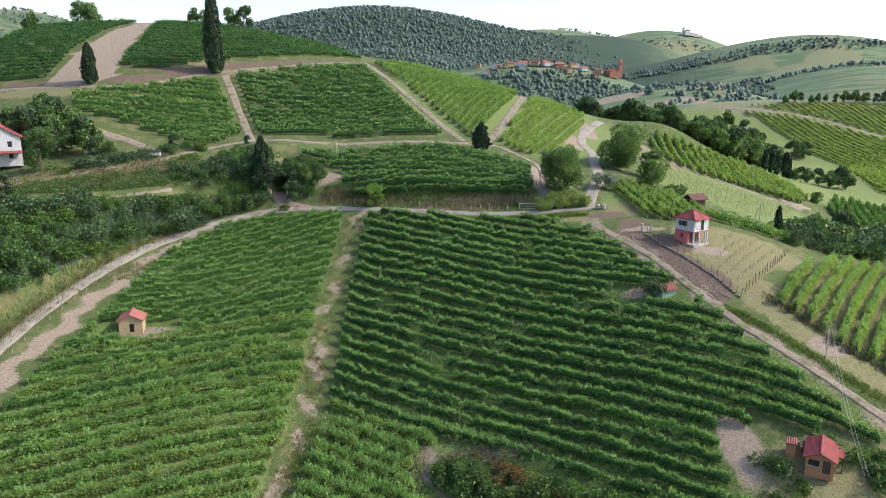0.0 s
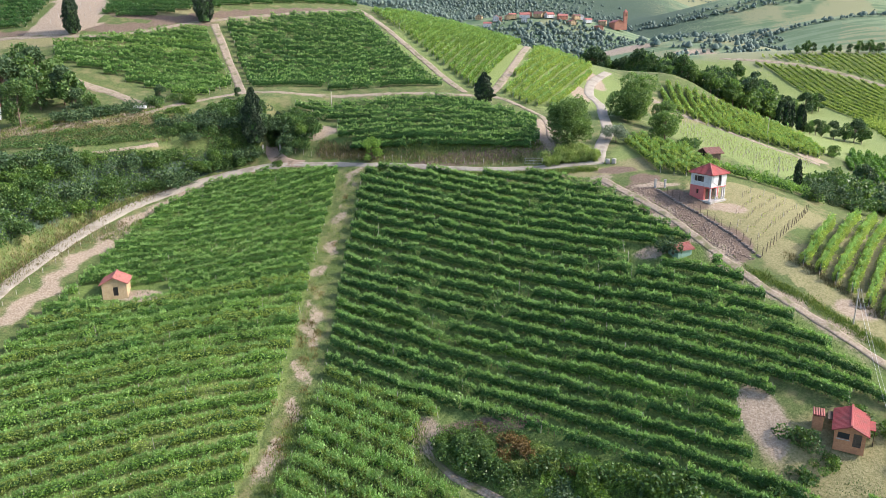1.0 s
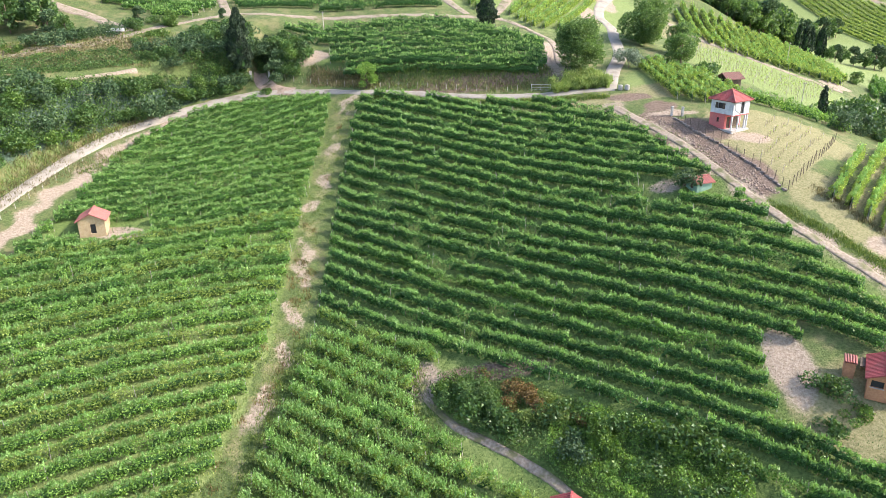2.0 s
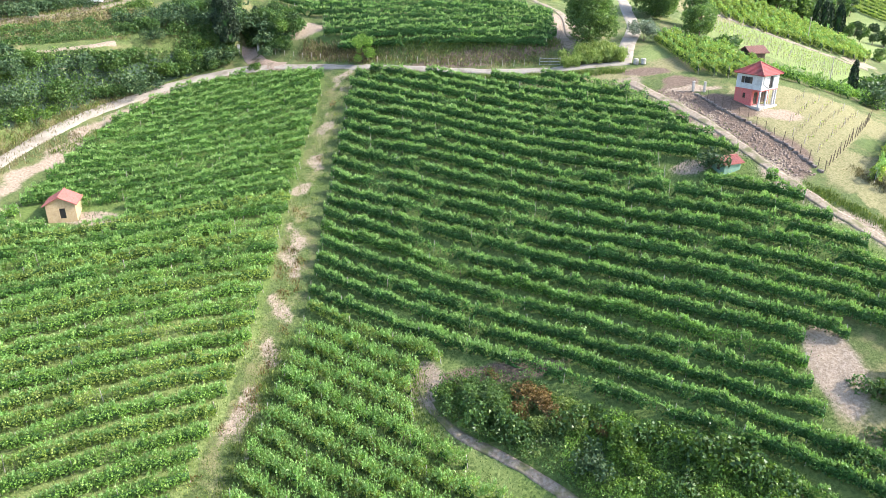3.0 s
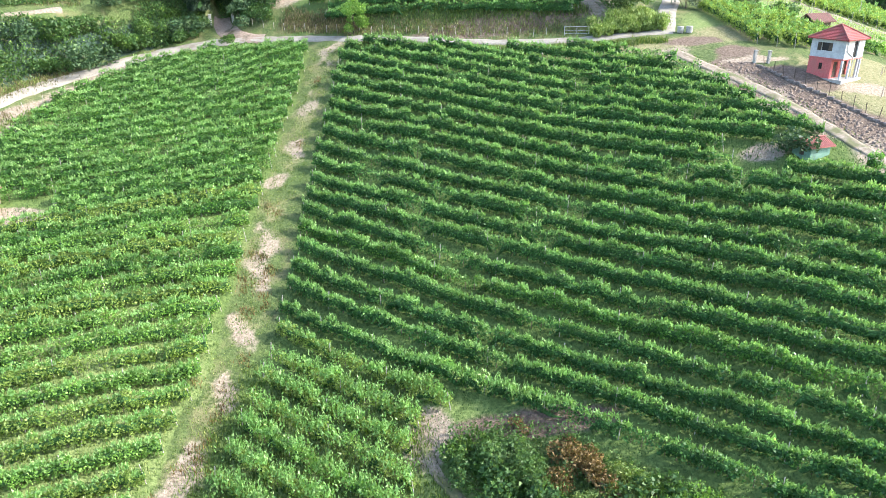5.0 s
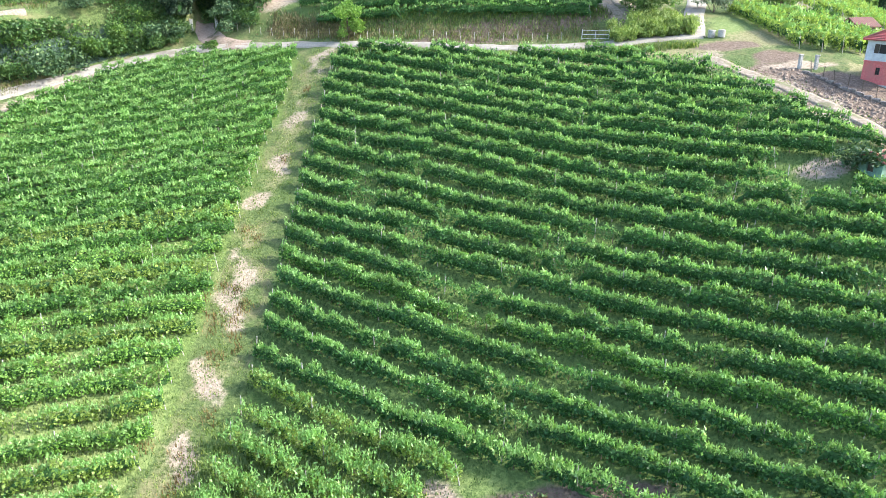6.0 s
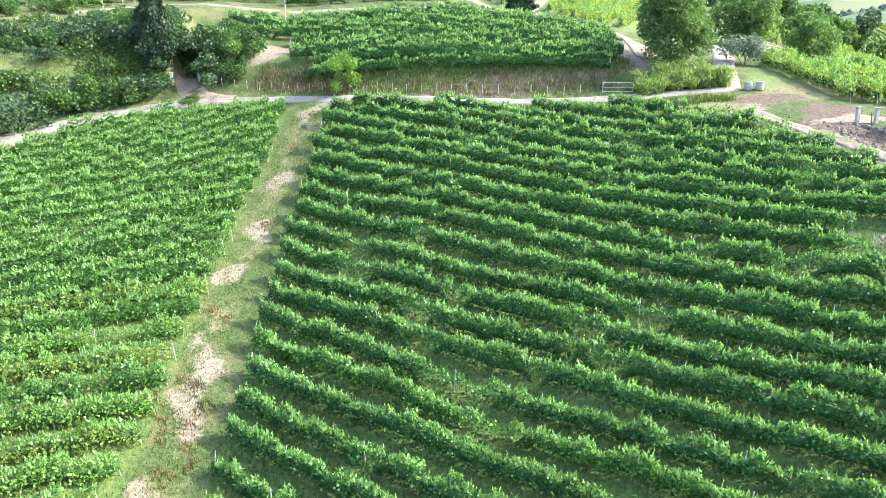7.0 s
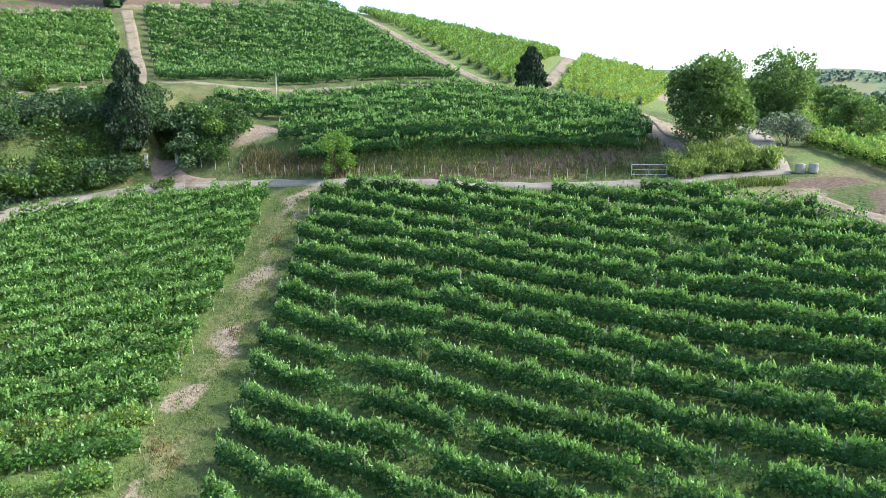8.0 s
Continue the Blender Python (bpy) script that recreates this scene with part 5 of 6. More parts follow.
top = np.array([56.0, 96.9, height(56.0, 96.9) + 5.0])
cable(top + (-0.28, 0, 0), (49.2, 74.0, 15.5), 0.8, "thin pale cable hanging across the track")
cable(top + (0.28, 0, 0), (49.7, 74.0, 15.5), 1.0, "thin pale cable hanging across the track")


# ---- shrubs, scrub and woods ----
R = np.random.default_rng(21)
BUSHES = [shrub_mesh(R, h, w, n, s, leaf, 8) for h, w, n, s, leaf in
          [(3.0, 4.2, 1250, 0.27, BROADLEAF), (2.2, 3.4, 1300, 0.22, BRIGHTLEAF), (3.4, 3.6, 1200, 0.27, DARKLEAF), (1.5, 2.4, 900, 0.19, BROADLEAF), (2.6, 4.6, 1250, 0.28, DARKLEAF)]]
TREES = [tree_mesh(R, h, w, 0.22, n, s, leaf, 12, 0.22) for h, w, n, s, leaf in
         [(9, 7.5, 1400, 0.54, WALNUT), (10, 7, 1400, 0.54, BROADLEAF), (8, 8, 1400, 0.54, WALNUT), (7, 6, 1300, 0.46, BRIGHTLEAF), (11, 6.5, 1700, 0.50, DARKLEAF)]]
TREE_TEXT = ["round green tree in a small wood", "dark green tree in a small wood", "spreading green tree in a small wood", "light green tree at a wood's edge", "tall dark tree in a small wood"]
BUSH_TEXT = ["broad green shrub on the bank", "light green shrub on the bank", "dark green shrub on the bank", "low green bush in grass", "dense dark thicket on the bank"]


def bush(k, place, scale=1.0, group="bank shrubs"):
    return plant("shrub", BUSHES[k], place, BUSH_TEXT[k], "shrub", group, R.uniform(0, 360), scale * R.uniform(0.85, 1.15), 0.15)


def wood_tree(k, place, scale=1.0, group="wood trees"):
    return plant("tree", TREES[k], place, TREE_TEXT[k], "tree", group, R.uniform(0, 360), scale * R.uniform(0.85, 1.15), 0.2)


# thicket between the lane and the narrow path
taken = []
for tries in range(6000):
    x, y = R.uniform(-112, -46), R.uniform(88, 169)
    if inside(x, y, THICKET) and all(math.hypot(x - a, y - b) > 2.75 for a, b in taken):
        taken.append((x, y))
        bush(int(R.choice([0, 0, 0, 1, 1, 2, 4])), (x, y), R.uniform(0.9, 1.25))


def undergrowth(name, outline, count, size, leaf, label, seed, high=1.7):
    """A tangle of leaves that fills the space between shrubs: height rolls over the ground."""
    rng = np.random.default_rng(seed)
    o = np.array(outline, float)
    p = rng.uniform(o.min(0), o.max(0), (count * 3, 2))
    p = p[inside(p[:, 0], p[:, 1], list(outline))][:count]
    x, y = p.T
    roll = 0.55 + 0.45 * np.sin(x * 0.9 + 2 * np.sin(y * 0.43)) * np.sin(y * 0.8 + 1.7 * np.sin(x * 0.37)) + 0.15 * np.sin(2.7 * x + y) * np.sin(2.3 * y - x)
    z = land(x, y) + high * roll * rng.uniform(0.45, 1.0, len(p)) + 0.1
    v, f = leaf_quads(rng, np.column_stack([p, z]), size, 0.5)
    tagged(new(name, mesh_np(name, v, f, leaf)), label, "undergrowth", kind="stuff")


undergrowth("undergrowth", THICKET, 20000, 0.26, DARKLEAF, "low dark growth under the bank thicket", 79, 0.9)
undergrowth("undergrowth", THICKET, 48000, 0.26, BROADLEAF, "tangled green undergrowth filling the bank thicket", 71)
undergrowth("undergrowth", THICKET, 26000, 0.24, BRIGHTLEAF, "light green brambles over the bank thicket", 72, 1.95)
undergrowth("undergrowth", [(-96, 147.5), (-78, 149.5), (-62, 160.5), (-55, 165), (-58, 169), (-70, 163.5), (-84, 155.5), (-96, 152.5)], 11000, 0.24, BROADLEAF, "low brambles on the slope above the narrow path", 80, 0.8)
undergrowth("undergrowth", [(-96, 149), (-78, 151.5), (-62, 163), (-57, 170), (-66, 172), (-84, 158), (-96, 154.5)], 5000, 0.22, STRAW, "dry brushwood on the slope above the narrow path", 81, 0.7)
SLOPE = [(-57, 166), (-48, 169.5), (-42.5, 169.8), (-42, 178), (-46, 184), (-52, 182), (-56, 176), (-58, 170)]
undergrowth("undergrowth", SLOPE, 9000, 0.30, BROADLEAF, "rough green brambles on the slope by the gate", 75, 1.4)
undergrowth("undergrowth", [(-46, 163.6), (-42.4, 164.9), (-41.9, 168), (-42.3, 172), (-49, 169), (-52, 165), (-53, 161)], 6500, 0.24, BROADLEAF, "dark ivy and brambles beside the gate", 76, 1.8)
undergrowth("undergrowth", [(-36.4, 168.6), (-35.5, 166.8), (-31, 166.6), (-27.5, 169.5), (-31, 176), (-37, 180), (-43, 178), (-42, 173.5)], 9000, 0.25, BROADLEAF, "leafy shrubs crowding the gate", 77, 2.4)
undergrowth("undergrowth", [(-24, 158.6), (-33, 160.9), (-39, 161.2), (-47, 157.8), (-53, 152.8), (-58.5, 144.5), (-57, 142), (-50, 150.5), (-44, 154.8), (-36, 157.3), (-24, 156.5)], 6500, 0.24, BRIGHTLEAF, "rank bright green growth along the lane edge", 78, 1.1)
# slope above the path, up to the track
for x, y, k, s in [(-60, 166, 2, 0.8), (-64, 168, 0, 0.7), (-57, 170, 4, 0.9), (-53, 171.5, 2, 1.0), (-50, 173, 0, 1.0), (-49, 169, 4, 1.1), (-54, 176, 0, 0.8), (-47, 175, 2, 0.9), (-50, 180, 1, 0.6),
                   (-68, 164, 3, 0.9), (-74, 160, 3, 0.8), (-80, 157, 1, 0.6), (-42.5, 173, 4, 0.9), (-39.5, 176.5, 2, 0.9), (-62, 180, 1, 0.55), (-69, 178, 0, 0.8), (-79, 166, 4, 1.0), (-83, 164, 2, 1.0), (-76, 169, 2, 0.9), (-72, 174, 4, 0.8)]:
    bush(k, (x, y), s)
for x, y, k, s in [(-58, 165.4, 0, 0.9), (-55, 167, 2, 0.9), (-61.5, 163.5, 0, 0.75), (-56.5, 162.8, 4, 0.7), (-52.5, 165.6, 0, 0.9), (-50.5, 167.6, 2, 0.9)]:
    bush(k, (x, y), s)
# by the gate
for x, y, k, s in [(-40, 178, 2, 0.8), (-37, 177, 4, 0.8), (-44, 177, 4, 0.8), (-34.5, 171.5, 0, 1.1), (-32, 170, 1, 1.0), (-36, 174.5, 0, 0.95), (-31, 173, 2, 0.8), (-46.5, 165.5, 4, 0.9), (-43.5, 170.5, 2, 0.9), (-37, 163.2, 1, 0.55), (-35.0, 168.8, 4, 0.7), (-42.9, 167.0, 3, 0.9), (-43.9, 166.0, 4, 0.7), (-45.2, 164.9, 0, 0.65), (-36.2, 168.4, 2, 0.7), (-34.4, 167.2, 4, 0.7), (-32.3, 167.4, 0, 0.7), (-40.0, 175.0, 2, 0.9), (-41.8, 176.6, 4, 0.9), (-42.6, 170.6, 2, 0.9), (-36.6, 171.2, 2, 1.0), (-38.2, 177, 2, 0.9), (-38.6, 172.2, 0, 0.9), (-39.6, 175.5, 4, 0.85), (-43.0, 172.0, 4, 1.0)]:
    bush(k, (x, y), s, "gate shrubs")
# trees round the farm
for x, y, k, s in [(-93.5, 148.5, 4, 0.55), (-94, 174, 1, 0.95), (-90, 177.5, 4, 0.85), (-99, 179, 1, 1.0), (-87, 175, 1, 0.85), (-101, 186, 4, 0.9), (-96, 185, 0, 0.8), (-106, 190, 1, 0.9), (-98, 192, 2, 0.65), (-84, 171, 4, 0.5), (-80, 170, 0, 0.5),
                   (-68.3, 180.2, 4, 0.36), (-61.6, 180.6, 3, 0.55), (-51.2, 185.6, 4, 0.3), (-110, 199, 1, 0.7), (-116, 165, 0, 1.0), (-89.5, 182, 1, 0.6), (-103, 176, 4, 1.1), (-110, 182, 1, 1.1)]:
    wood_tree(k, (x, y), s, "farm trees")
plant("magnolia_tree", tree_mesh(R, 10.8, 6.8, 0.2, 5200, 0.26, BROADLEAF, 18, 0.08), (-92.8, 163.0), "full glossy-leaved tree beside the farmhouse", "tree", "farm trees")
for x, y, k, s in [(-61.4, 173.2, 1, 0.85), (-72.6, 172.4, 4, 0.9), (-75.5, 170.5, 3, 1.2), (-78.5, 168.5, 2, 0.9), (-86, 160.5, 1, 0.8), (-82, 166.5, 4, 0.9), (-65.5, 183.0, 0, 0.6)]:
    bush(k, (x, y), s)


def trailer(place, turn):
    """A small farm trailer: tray with side boards, wheels and a drawbar."""
    x, y = place
    ob = thing("farm_trailer", (x, y, height(x, y)), "small pale farm trailer parked beside bushes", "trailer", turn=turn)
    part("tray", boxed((2.6, 1.4, 0.12), (0, 0, 0.6), bevel=0.02), CONCRETE, ob)
    for s in (-1, 1):
        part("side_board", boxed((2.6, 0.05, 0.5), (0, s * 0.68, 0.72)), WHITE, ob)
        part("end_board", boxed((0.05, 1.3, 0.5), (s * 1.27, 0, 0.72)), WHITE, ob)
        wheel = bmesh.new()
        bmesh.ops.create_cone(wheel, cap_ends=True, segments=18, radius1=0.34, radius2=0.34, depth=0.2, matrix=Matrix.Translation((0, s * 0.78, 0.34)) @ Matrix.Rotation(math.pi / 2, 4, "X"))
        part("wheel", wheel, DARK, ob)
    part("drawbar", boxed((1.1, 0.08, 0.08), (-1.8, 0, 0.55)), METAL, ob)


trailer((-70.2, 172.6), 12)
# crown of the hill
for x, y, k, s in [(-157, 282, 1, 1.0), (-141, 288, 0, 1.0), (-136, 287, 2, 0.9), (-100, 298, 1, 0.8), (-94, 296, 2, 0.8), (-84, 292, 0, 0.9), (-78, 290, 4, 0.9), (-166, 280, 2, 0.7)]:
    wood_tree(k, (x, y), s, "hilltop trees")
# the wood in the fold beyond the road
for k in range(175):
    x = R.uniform(58, 130)
    y = float(np.interp(x, (58, 72, 78, 84, 95, 105, 116, 130), (300, 282, 242, 238, 239.5, 245, 255, 269))) + 2 + 58 * R.uniform() ** 1.3
    wood_tree(int(R.choice([1, 1, 1, 0, 4, 4, 2])), (x, y), R.uniform(0.8, 1.1) * (0.8 if x < 88 and y < 262 else 1.0))
for x, y, k, s in [(112, 209.5, 2, 0.4), (124.5, 249.5, 1, 0.55), (130, 256, 4, 0.5), (136.5, 264, 1, 0.55), (142, 266, 4, 0.6), (147.5, 268.5, 1, 0.8), (152, 270, 4, 0.8), (156, 272, 1, 0.9), (155, 333, 4, 0.6), (160, 340, 1, 0.6), (172, 350, 4, 0.9), (179, 356, 1, 0.9), (184, 360, 4, 0.8), (163, 372, 1, 1.1), (157, 366, 4, 1.1), (150, 360, 1, 1.1), (143, 350, 0, 1.0), (136, 338, 1, 1.1), (130, 326, 4, 1.1), (148, 372, 1, 1.2), (140, 364, 4, 1.2), (156, 384, 1, 1.2), (164, 392, 4, 1.1), (150, 392, 1, 1.2), (134, 352, 1, 1.2), (126, 312, 1, 1.0), (132, 300, 4, 0.9), (160, 404, 1, 1.1), (170, 380, 4, 0.8),
                   (85, 158.5, 1, 0.7), (95, 165, 4, 0.7), (112, 177, 1, 0.7), (120, 184, 4, 0.7)]:
    wood_tree(k, (x, y), s)
for x, y, k, s in [(78.5, 152.5, 2, 1.5), (81, 155.5, 0, 1.9), (84.5, 153.5, 4, 1.6), (88, 157, 0, 1.9), (91.5, 160, 2, 1.7), (88.5, 163, 0, 1.8), (96, 161, 4, 1.8), (100, 164.5, 0, 1.8), (104, 167.5, 2, 1.7), (108, 171, 0, 1.8), (94, 156, 0, 1.5), (101, 159.5, 4, 1.6), (80, 148.5, 4, 1.2), (84, 148.5, 0, 1.2), (108, 165, 0, 1.7), (115, 172, 2, 1.7)]:
    bush(k, (x, y), s, "field edge shrubs")
for x in range(206, 290, 5):
    wood_tree(int(R.choice([1, 4])), (x + R.uniform(-2, 2), 434 + R.uniform(-2, 3)), R.uniform(0.5, 0.8))
for x, y in [(53.3, 163.2), (55.0, 163.6)]:
    plant("olive_bush", BUSHES[3], (x, y), "rounded grey-green olive bush", "shrub", "olive bushes", R.uniform(0, 360), 1.5)
for x, y, s in [(74.1, 153.4, 0.95), (112, 246.5, 1.2), (115, 247.5, 1.35), (118, 250, 1.3), (122, 252, 1.5), (124.5, 254.5, 1.2)]:
    plant("cypress", cypress_mesh(R, 6.0, 1.7, 420, 0.34), (x, y), "small narrow dark cypress", "tree", "small cypresses", 0, s)
plant("ivy_stump", shrub_mesh(R, 4.6, 2.6, 1500, 0.22, DARKLEAF, 9), (74.6, 144.8), "dead tree wrapped in grey ivy", "tree")
# scrub at the foot of the slope
for x, y, k, s in [(0.2, 86.6, 0, 0.6), (1.6, 84.6, 1, 0.6), (4.2, 82.4, 0, 0.65), (7.0, 80.6, 0, 0.7), (1.0, 87.5, 1, 0.75), (3.0, 85.5, 0, 0.9), (5.5, 83.5, 0, 0.8), (14, 81.5, 0, 0.9), (17, 80, 1, 0.9), (20, 78.5, 0, 1.0), (23, 77, 1, 1.0), (26, 75, 0, 1.0), (21, 74, 0, 0.9), (17, 76, 1, 0.9), (13.5, 77.5, 2, 0.7), (29, 72.5, 0, 1.0), (25, 70, 0, 0.9)]:
    bush(k, (x, y), s, "scrub at the slope's foot")
undergrowth("scrub", FOOT, 15000, 0.16, WALNUT, "dense green scrub at the foot of the slope", 73, 1.5)
undergrowth("scrub", [(12.5, 84), (22.9, 78.2), (31, 72.5), (29, 65), (16, 69.5), (10.5, 77)], 16000, 0.15, VINE_BRIGHT, "light green tall weeds in the scrub", 74, 1.8)
RUSTY = [shrub_mesh(R, 2.2, 2.8, 1500, 0.16, RUSTLEAF, 7), shrub_mesh(R, 2.6, 2.6, 1600, 0.15, REED, 7)]
PALE = shrub_mesh(R, 2.9, 3.0, 2600, 0.17, WALNUT, 8)
for x, y, s in [(2.6, 87.0, 0.8), (4.4, 85.9, 1.0), (5.6, 84.4, 0.9)]:
    plant("shrub", PALE, (x, y), "leafy light green shrub in scrub", "shrub", "scrub at the slope's foot", R.uniform(0, 360), s)
for x, y, k, s in [(8.3, 85.8, 0, 0.9), (9.4, 84.6, 0, 1.0), (7.6, 84.2, 0, 0.8), (12.0, 83.0, 1, 0.9), (13.2, 82.0, 1, 0.9), (11.2, 81.4, 1, 1.0), (9.6, 82.2, 1, 0.9), (14.8, 81.0, 0, 0.6), (4.5, 89.6, 0, 0.4)]:
    plant("shrub", RUSTY[k], (x, y), ("rusty brown dry shrub in scrub", "yellowish green shrub in scrub")[k], "shrub", "scrub at the slope's foot", R.uniform(0, 360), s)
for x, y, k, s in [(41.5, 79, 0, 0.7), (43, 76, 1, 0.8), (40, 75, 3, 1.1), (51, 79.5, 1, 0.8), (53, 76.5, 0, 0.9), (49.5, 82.5, 3, 0.9), (55, 80, 3, 1.2), (36, 74, 0, 0.8)]:
    bush(k, (x, y), s, "bushes round a hut")
bush(2, (35.9, 115.8), 0.8, "bushes round a hut")


def tufts(name, places, high, blades, leaf, label, seed=1, spread=0.22, thick=1.0):
    """Grass growing at many places: thin bent blades, all one sheet of growth."""
    rng = np.random.default_rng(seed)
    p = np.repeat(np.asarray(places, float), blades, axis=0)
    n = len(p)
    p = p + rng.normal(size=(n, 2)) * spread
    z = land(p[:, 0], p[:, 1])
    h = high * rng.uniform(0.4, 1.25, n)
    a = rng.uniform(0, 2 * np.pi, n)
    lean = rng.uniform(0.1, 0.55, n) * h
    wide = (0.035 + 0.03 * h) * thick
    foot = np.column_stack([p, z - 0.03])
    side_way = np.column_stack([-np.sin(a), np.cos(a), np.zeros(n)]) * wide[:, None]
    tip = foot + np.column_stack([np.cos(a) * lean, np.sin(a) * lean, h])
    v = np.stack([foot - side_way, foot + side_way, tip], 1).reshape(-1, 3)
    tagged(new(name, mesh_np(name, v, np.arange(3 * n).reshape(-1, 3), leaf)), label, "grass", kind="stuff")


def along(line, count, wide, seed):
    """Places scattered beside a line."""
    rng = np.random.default_rng(seed)
    c = spline(line, 0.5)
    k = rng.integers(0, len(c), count)
    return c[k] + rng.normal(size=(count, 2)) * wide


def within(outline, count, seed):
    rng = np.random.default_rng(seed)
    o = np.array(outline, float)
    p = rng.uniform(o.min(0), o.max(0), (count * 3, 2))
    return p[inside(p[:, 0], p[:, 1], list(outline))][:count]


BANK_LINE = [(19, 152.8), (0, 156.8), (-15, 161.3), (-28, 166.3)]
tufts("dry_grass", np.concatenate([along(BANK_LINE, 700, 0.9, 1), along(BANK_LINE[2:], 900, 0.8, 14)]), 0.6, 6, STRAW, "tall dry straw-coloured grass on the bank", 2)
tufts("bank_grass", np.concatenate([along(BANK_LINE, 900, 1.1, 3), along([(20, 155.5), (0, 159.2), (-15, 163.8)], 1500, 0.6, 15), along([(30, 146.5), (17, 147.4), (0, 151), (-15, 155.6)], 2200, 0.5, 4), along([(-36, 160), (-48, 155.5), (-56, 146), (-63, 133)], 900, 0.7, 5)]), 0.5, 5, GRASSLEAF, "green grass verge along the road", 4)


def reeds(seed):
    """Fluffy clumps of tall grass beside the road bend."""
    rng = np.random.default_rng(seed)
    foot = np.concatenate([along([(20.5, 151.0), (25, 150.8), (31, 151.2)], 34, 0.7, 6), along([(23, 152.8), (30, 153.6)], 16, 0.6, 7)])
    tall = rng.uniform(1.0, 2.3, len(foot))
    k = np.repeat(np.arange(len(foot)), 420)
    t = rng.uniform(0, 1, len(k)) ** 0.8
    x, y = (foot[k] + rng.normal(size=(len(k), 2)) * (0.22 + 0.30 * t)[:, None]).T
    v, f = leaf_quads(rng, np.column_stack([x, y, land(x, y) + 0.1 + tall[k] * t]), 0.12, 0.9, 3.2)
    tagged(new("tall_reeds", mesh_np("tall_reeds", v, f, REED)), "fluffy clumps of tall yellow-green grass by the road", "grass", kind="stuff")


reeds(6)
tufts("track_grass", np.concatenate([along(TRACK, 2600, 1.5, 8), along(EDGE_RIGHT, 700, 1.0, 9)]), 0.20, 7, GRASSLEAF, "short grass growing over the worn track", 8)
tufts("bank_grass", along([(46.5, 108.5), (52.4, 100.6), (56.3, 94.6), (62, 88)], 900, 0.6, 51), 0.36, 7, GRASSLEAF, "strip of rough grass beside the track", 51)
tufts("dry_grass", np.concatenate([along([(54, 113), (57, 107), (60.5, 100), (66, 94)], 400, 0.6, 52), along([(-62, 140), (-71, 121), (-76, 104)], 500, 1.0, 11)]), 0.5, 5, STRAW, "dry straw-coloured grass beside the track", 10)
tufts("dry_grass", np.concatenate([along([(-60, 153.5), (-68, 140), (-72.5, 125), (-75.5, 105)], 1500, 1.2, 16), within([(-95, 150), (-60, 160), (-58, 170), (-75, 172), (-100, 160)], 1800, 17)]), 0.5, 6, STRAW, "dry grass on the slope above the lane", 16)
tufts("slope_grass", np.concatenate([along([(-60, 153.5), (-68, 140), (-72.5, 125), (-75.5, 105)], 900, 1.0, 12), within([(-95, 150), (-60, 160), (-58, 176), (-75, 178), (-100, 160)], 1800, 13)]), 0.55, 5, GRASSLEAF, "rough grass on the slope above the lane", 12)


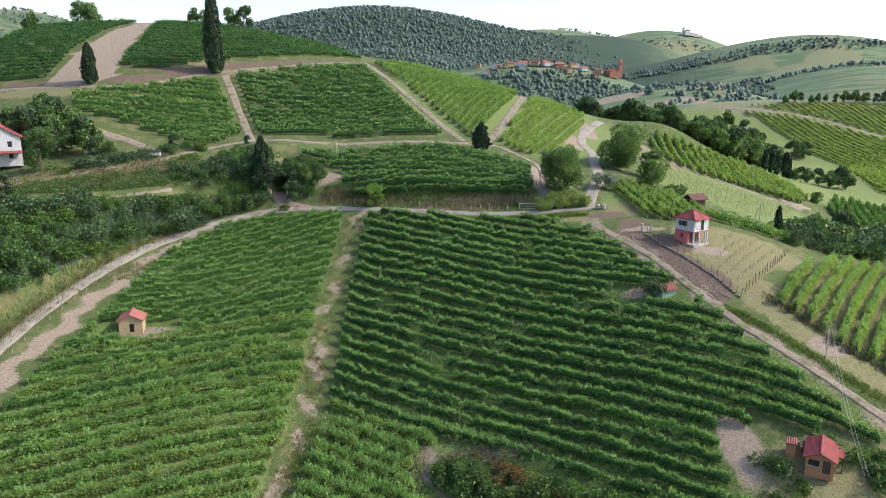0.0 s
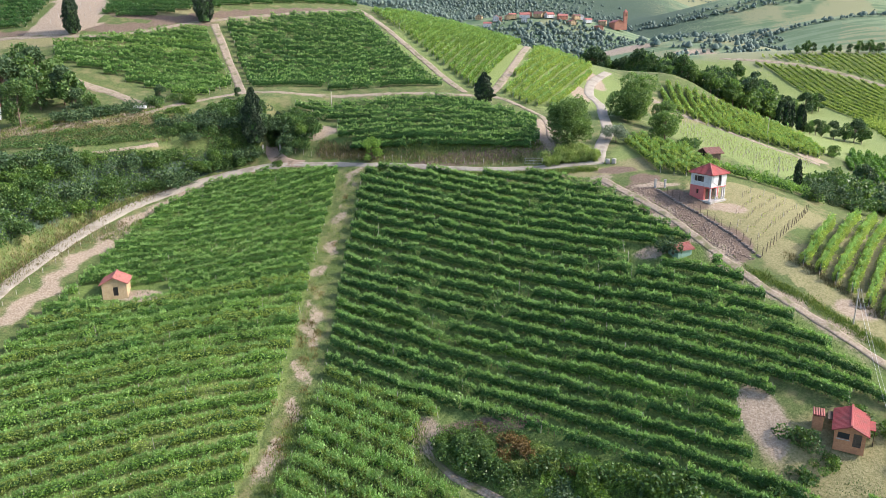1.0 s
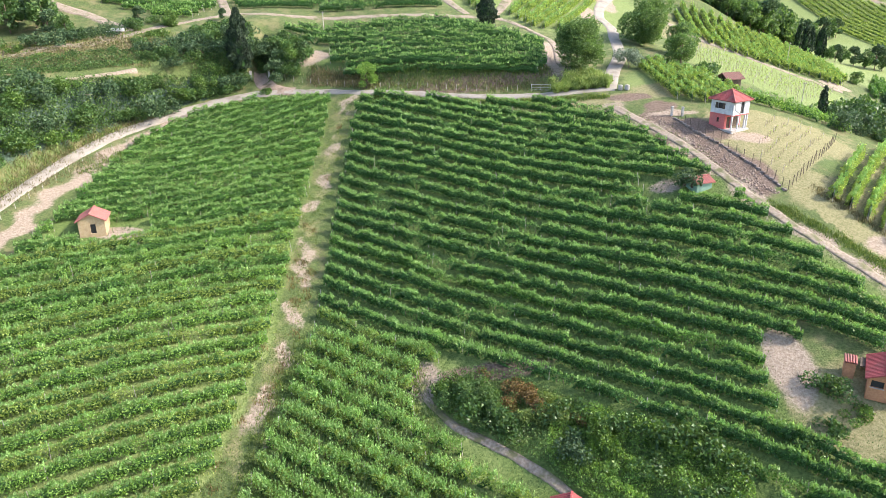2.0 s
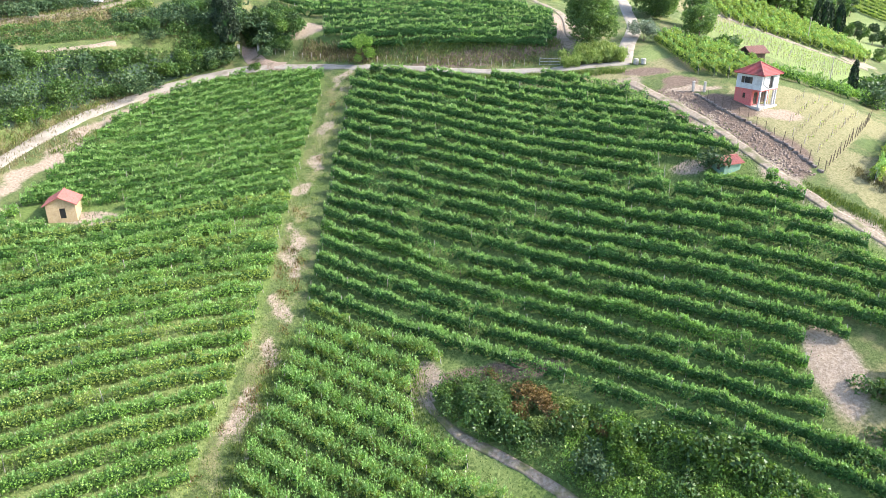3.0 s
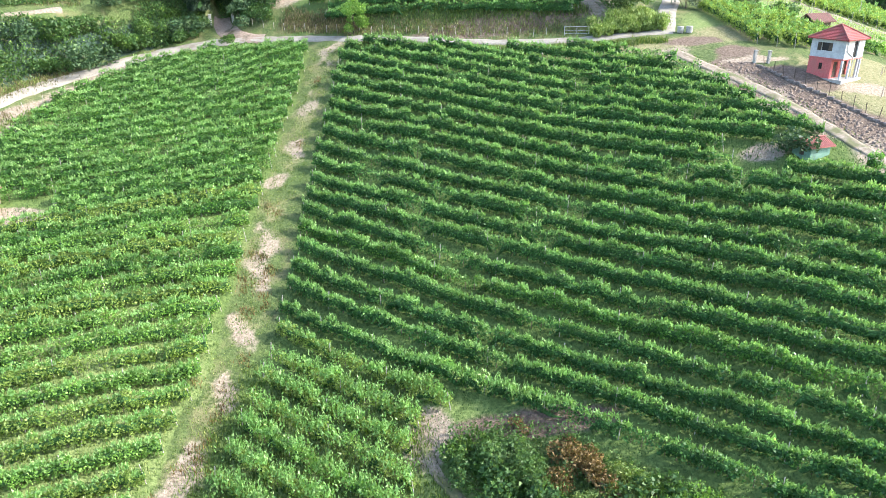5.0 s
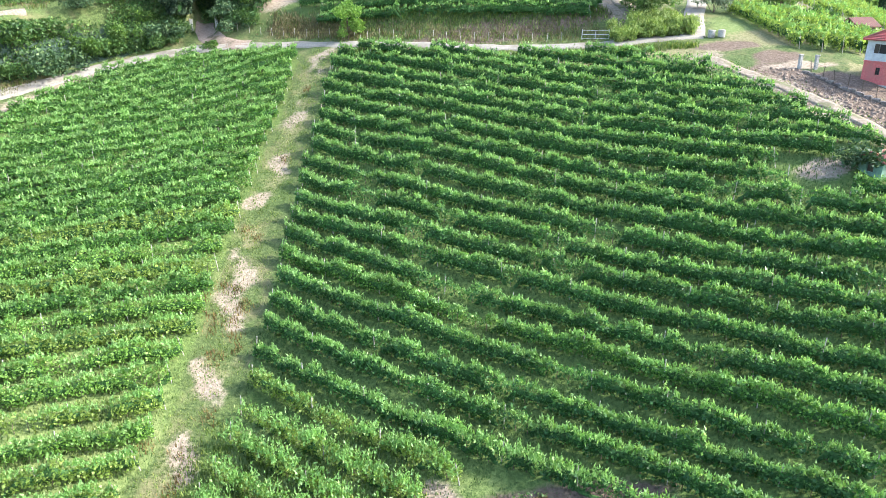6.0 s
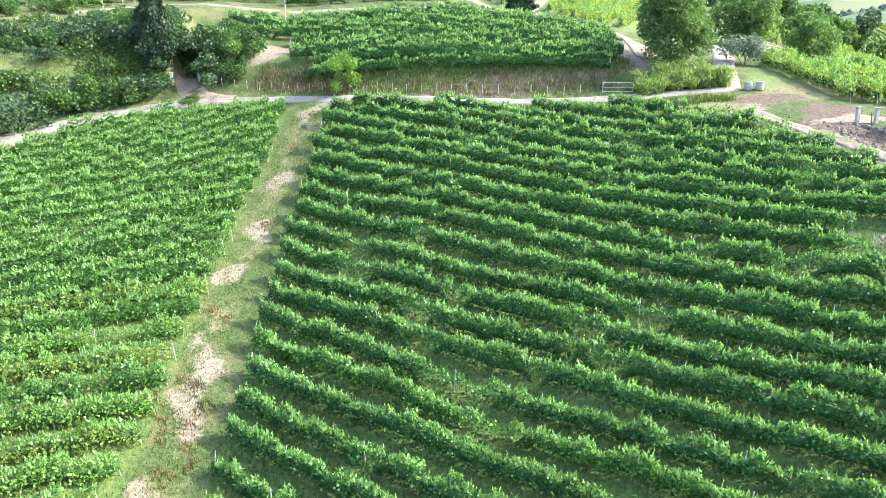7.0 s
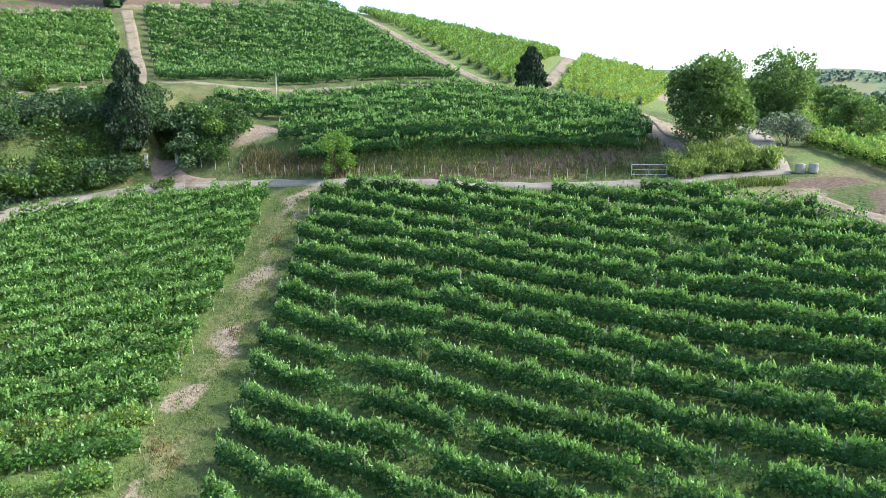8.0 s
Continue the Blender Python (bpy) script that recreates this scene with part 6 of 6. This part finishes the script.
def far_woods():
    """Woods on the far hills: many clumps of leaves."""
    rng = np.random.default_rng(31)
    at = []
    zones = [((-200, 1620), (560, 280), 15000), ((60, 1500), (300, 120), 5000), ((700, 1700), (420, 10), 130), ((520, 1500), (300, 8), 110), ((-900, 1560), (300, 200), 700), ((-110, 1300), (170, 70), 900), ((140, 1170), (160, 50), 800), ((400, 1150), (120, 60), 500), ((330, 760), (90, 50), 300),
             ((150, 640), (90, 50), 260), ((560, 1000), (190, 14), 200), ((250, 2140), (300, 60), 400), ((760, 1480), (330, 12), 110), ((780, 2600), (200, 50), 300), ((480, 1350), (160, 10), 120), ((240, 700), (160, 8), 120),
             ((330, 900), (120, 110), 650), ((250, 1130), (150, 50), 700), ((430, 1020), (90, 80), 400), ((330, 2150), (330, 34), 420), ((560, 1480), (280, 9), 260), ((770, 1640), (340, 9), 300), ((900, 1500), (280, 8), 240), ((640, 1180), (240, 7), 200), ((470, 1240), (70, 50), 260), ((620, 2300), (300, 26), 300)]
    for (cx, cy), (sx, sy), n in zones:
        d = rng.normal(size=(n, 2)) * 0.7
        d = d[np.hypot(*d.T) < 1.05]
        at.append(np.column_stack([cx + sx * d[:, 0], cy + sy * d[:, 1]]))
    p = np.concatenate(at)
    p = p[(p[:, 1] > 345) & (np.abs(p[:, 0] - 160) + np.abs(p[:, 1] - 1232) * 2 > 60) & (((p[:, 0] + 105) / 75) ** 2 + ((p[:, 1] - 1490) / 70) ** 2 > 1)]
    z = land(p[:, 0], p[:, 1])
    r = 1.7 + 3.0 * rng.uniform(size=len(p)) ** 2
    # every crown is a rough lump with a few loose leaf masses
    ring, level = 4, np.array([(-0.35, 0.85), (0.3, 0.95), (0.95, 0.3)])
    n = len(p)
    a = np.arange(ring) * 2 * np.pi / ring + rng.uniform(0, 6, (n, 1, 1))
    jag = rng.uniform(0.7, 1.25, (n, 3, ring))
    rad = r[:, None, None] * level[None, :, 1, None] * jag
    up = z[:, None, None] + r[:, None, None] * (0.55 + level[None, :, 0, None] * rng.uniform(0.8, 1.2, (n, 3, ring)))
    v = np.stack([p[:, 0, None, None] + rad * np.cos(a), p[:, 1, None, None] + rad * np.sin(a), up], -1).reshape(-1, 3)
    i, j = np.meshgrid(np.arange(2), np.arange(ring), indexing="ij")
    one = np.stack([i * ring + j, i * ring + (j + 1) % ring, (i + 1) * ring + (j + 1) % ring, (i + 1) * ring + j], -1).reshape(-1, 4)
    f = (one[None] + 3 * ring * np.arange(n)[:, None, None]).reshape(-1, 4)
    k = np.arange(n)
    d = rng.normal(size=(len(k), 3))
    d /= np.linalg.norm(d, axis=1)[:, None]
    c = np.column_stack([p[k], z[k] + r[k] * 0.85]) + d * (r[k] * rng.uniform(0.8, 1.05, len(k)))[:, None]
    lv, lf = leaf_quads(rng, c, r[k] * 0.6, 0.2, 1.1)
    tagged(new("far_woods", mesh_np("far_woods", *joined([(v, f), (lv, lf)]), HAZYLEAF)), "distant woods on the hills, green paled and blued by haze", "woods", kind="stuff")


far_woods()


# weeds and bare soil between the rows
tufts("weeds", np.concatenate([within([(-18, 150), (28, 138), (48, 92), (36, 88), (-2, 96), (-19, 100)], 7000, 41), within([(-60, 110), (-50, 148), (-24, 152), (-24, 92), (-60, 84)], 4500, 42), within([(-20, 98), (-3, 90), (0, 78), (4, 66), (-22, 70)], 1200, 43)]), 0.30, 4, ROWGRASS, "low weeds growing between the vine rows", 41, 0.35)
tufts("row_grass", within(MAIN_VINES, 13000, 48), 0.26, 6, ROWGRASS, "green grass growing between the vine rows", 48, 0.45)
# dry rusty clumps on the track, and rank growth in the lower corner
rust = along(TRACK, 30, 1.3, 45)
tufts("rusty_grass", np.repeat(rust, 26, axis=0), 0.42, 2, RUSTLEAF, "clumps of rusty dry grass on the worn track", 45, 0.42)
tufts("rank_grass", np.concatenate([within([(-21, 99), (-4, 96), (0, 80), (6, 66), (-24, 66)], 6500, 46), within([(-62, 108), (-25, 116), (-25, 70), (-60, 70)], 4500, 47)]), 0.42, 6, GRASSLEAF, "rank yellow-green grass between the lower vine rows", 46, 0.4)
# young planting beside the house
vineyard("young planting", "row of tiny vines on thin stakes in dry grass",
         [(51.5, 115.5), (65.5, 132), (63, 137), (56.5, 137.5), (50.5, 126), (48.5, 121)], (0.64, 0.77), 1.9, leaves=9, size=0.15, leaf=VINE_SUN, high=0.9, posts=2, seed=29, wide=0.45, gaps=0.3)
# stakes on the bare strip below the hilltop
for k, (a, b) in enumerate([((-115, 224), (-113.5, 276)), ((-111, 222), (-111.5, 276)), ((-106.5, 224), (-109.5, 272))]):
    stake_line("young_vines", [a, b], 4.5, 1.5, 0.07, POST, "line of short stakes on bare earth", "vine row", "bare strip planting", 95 + k)
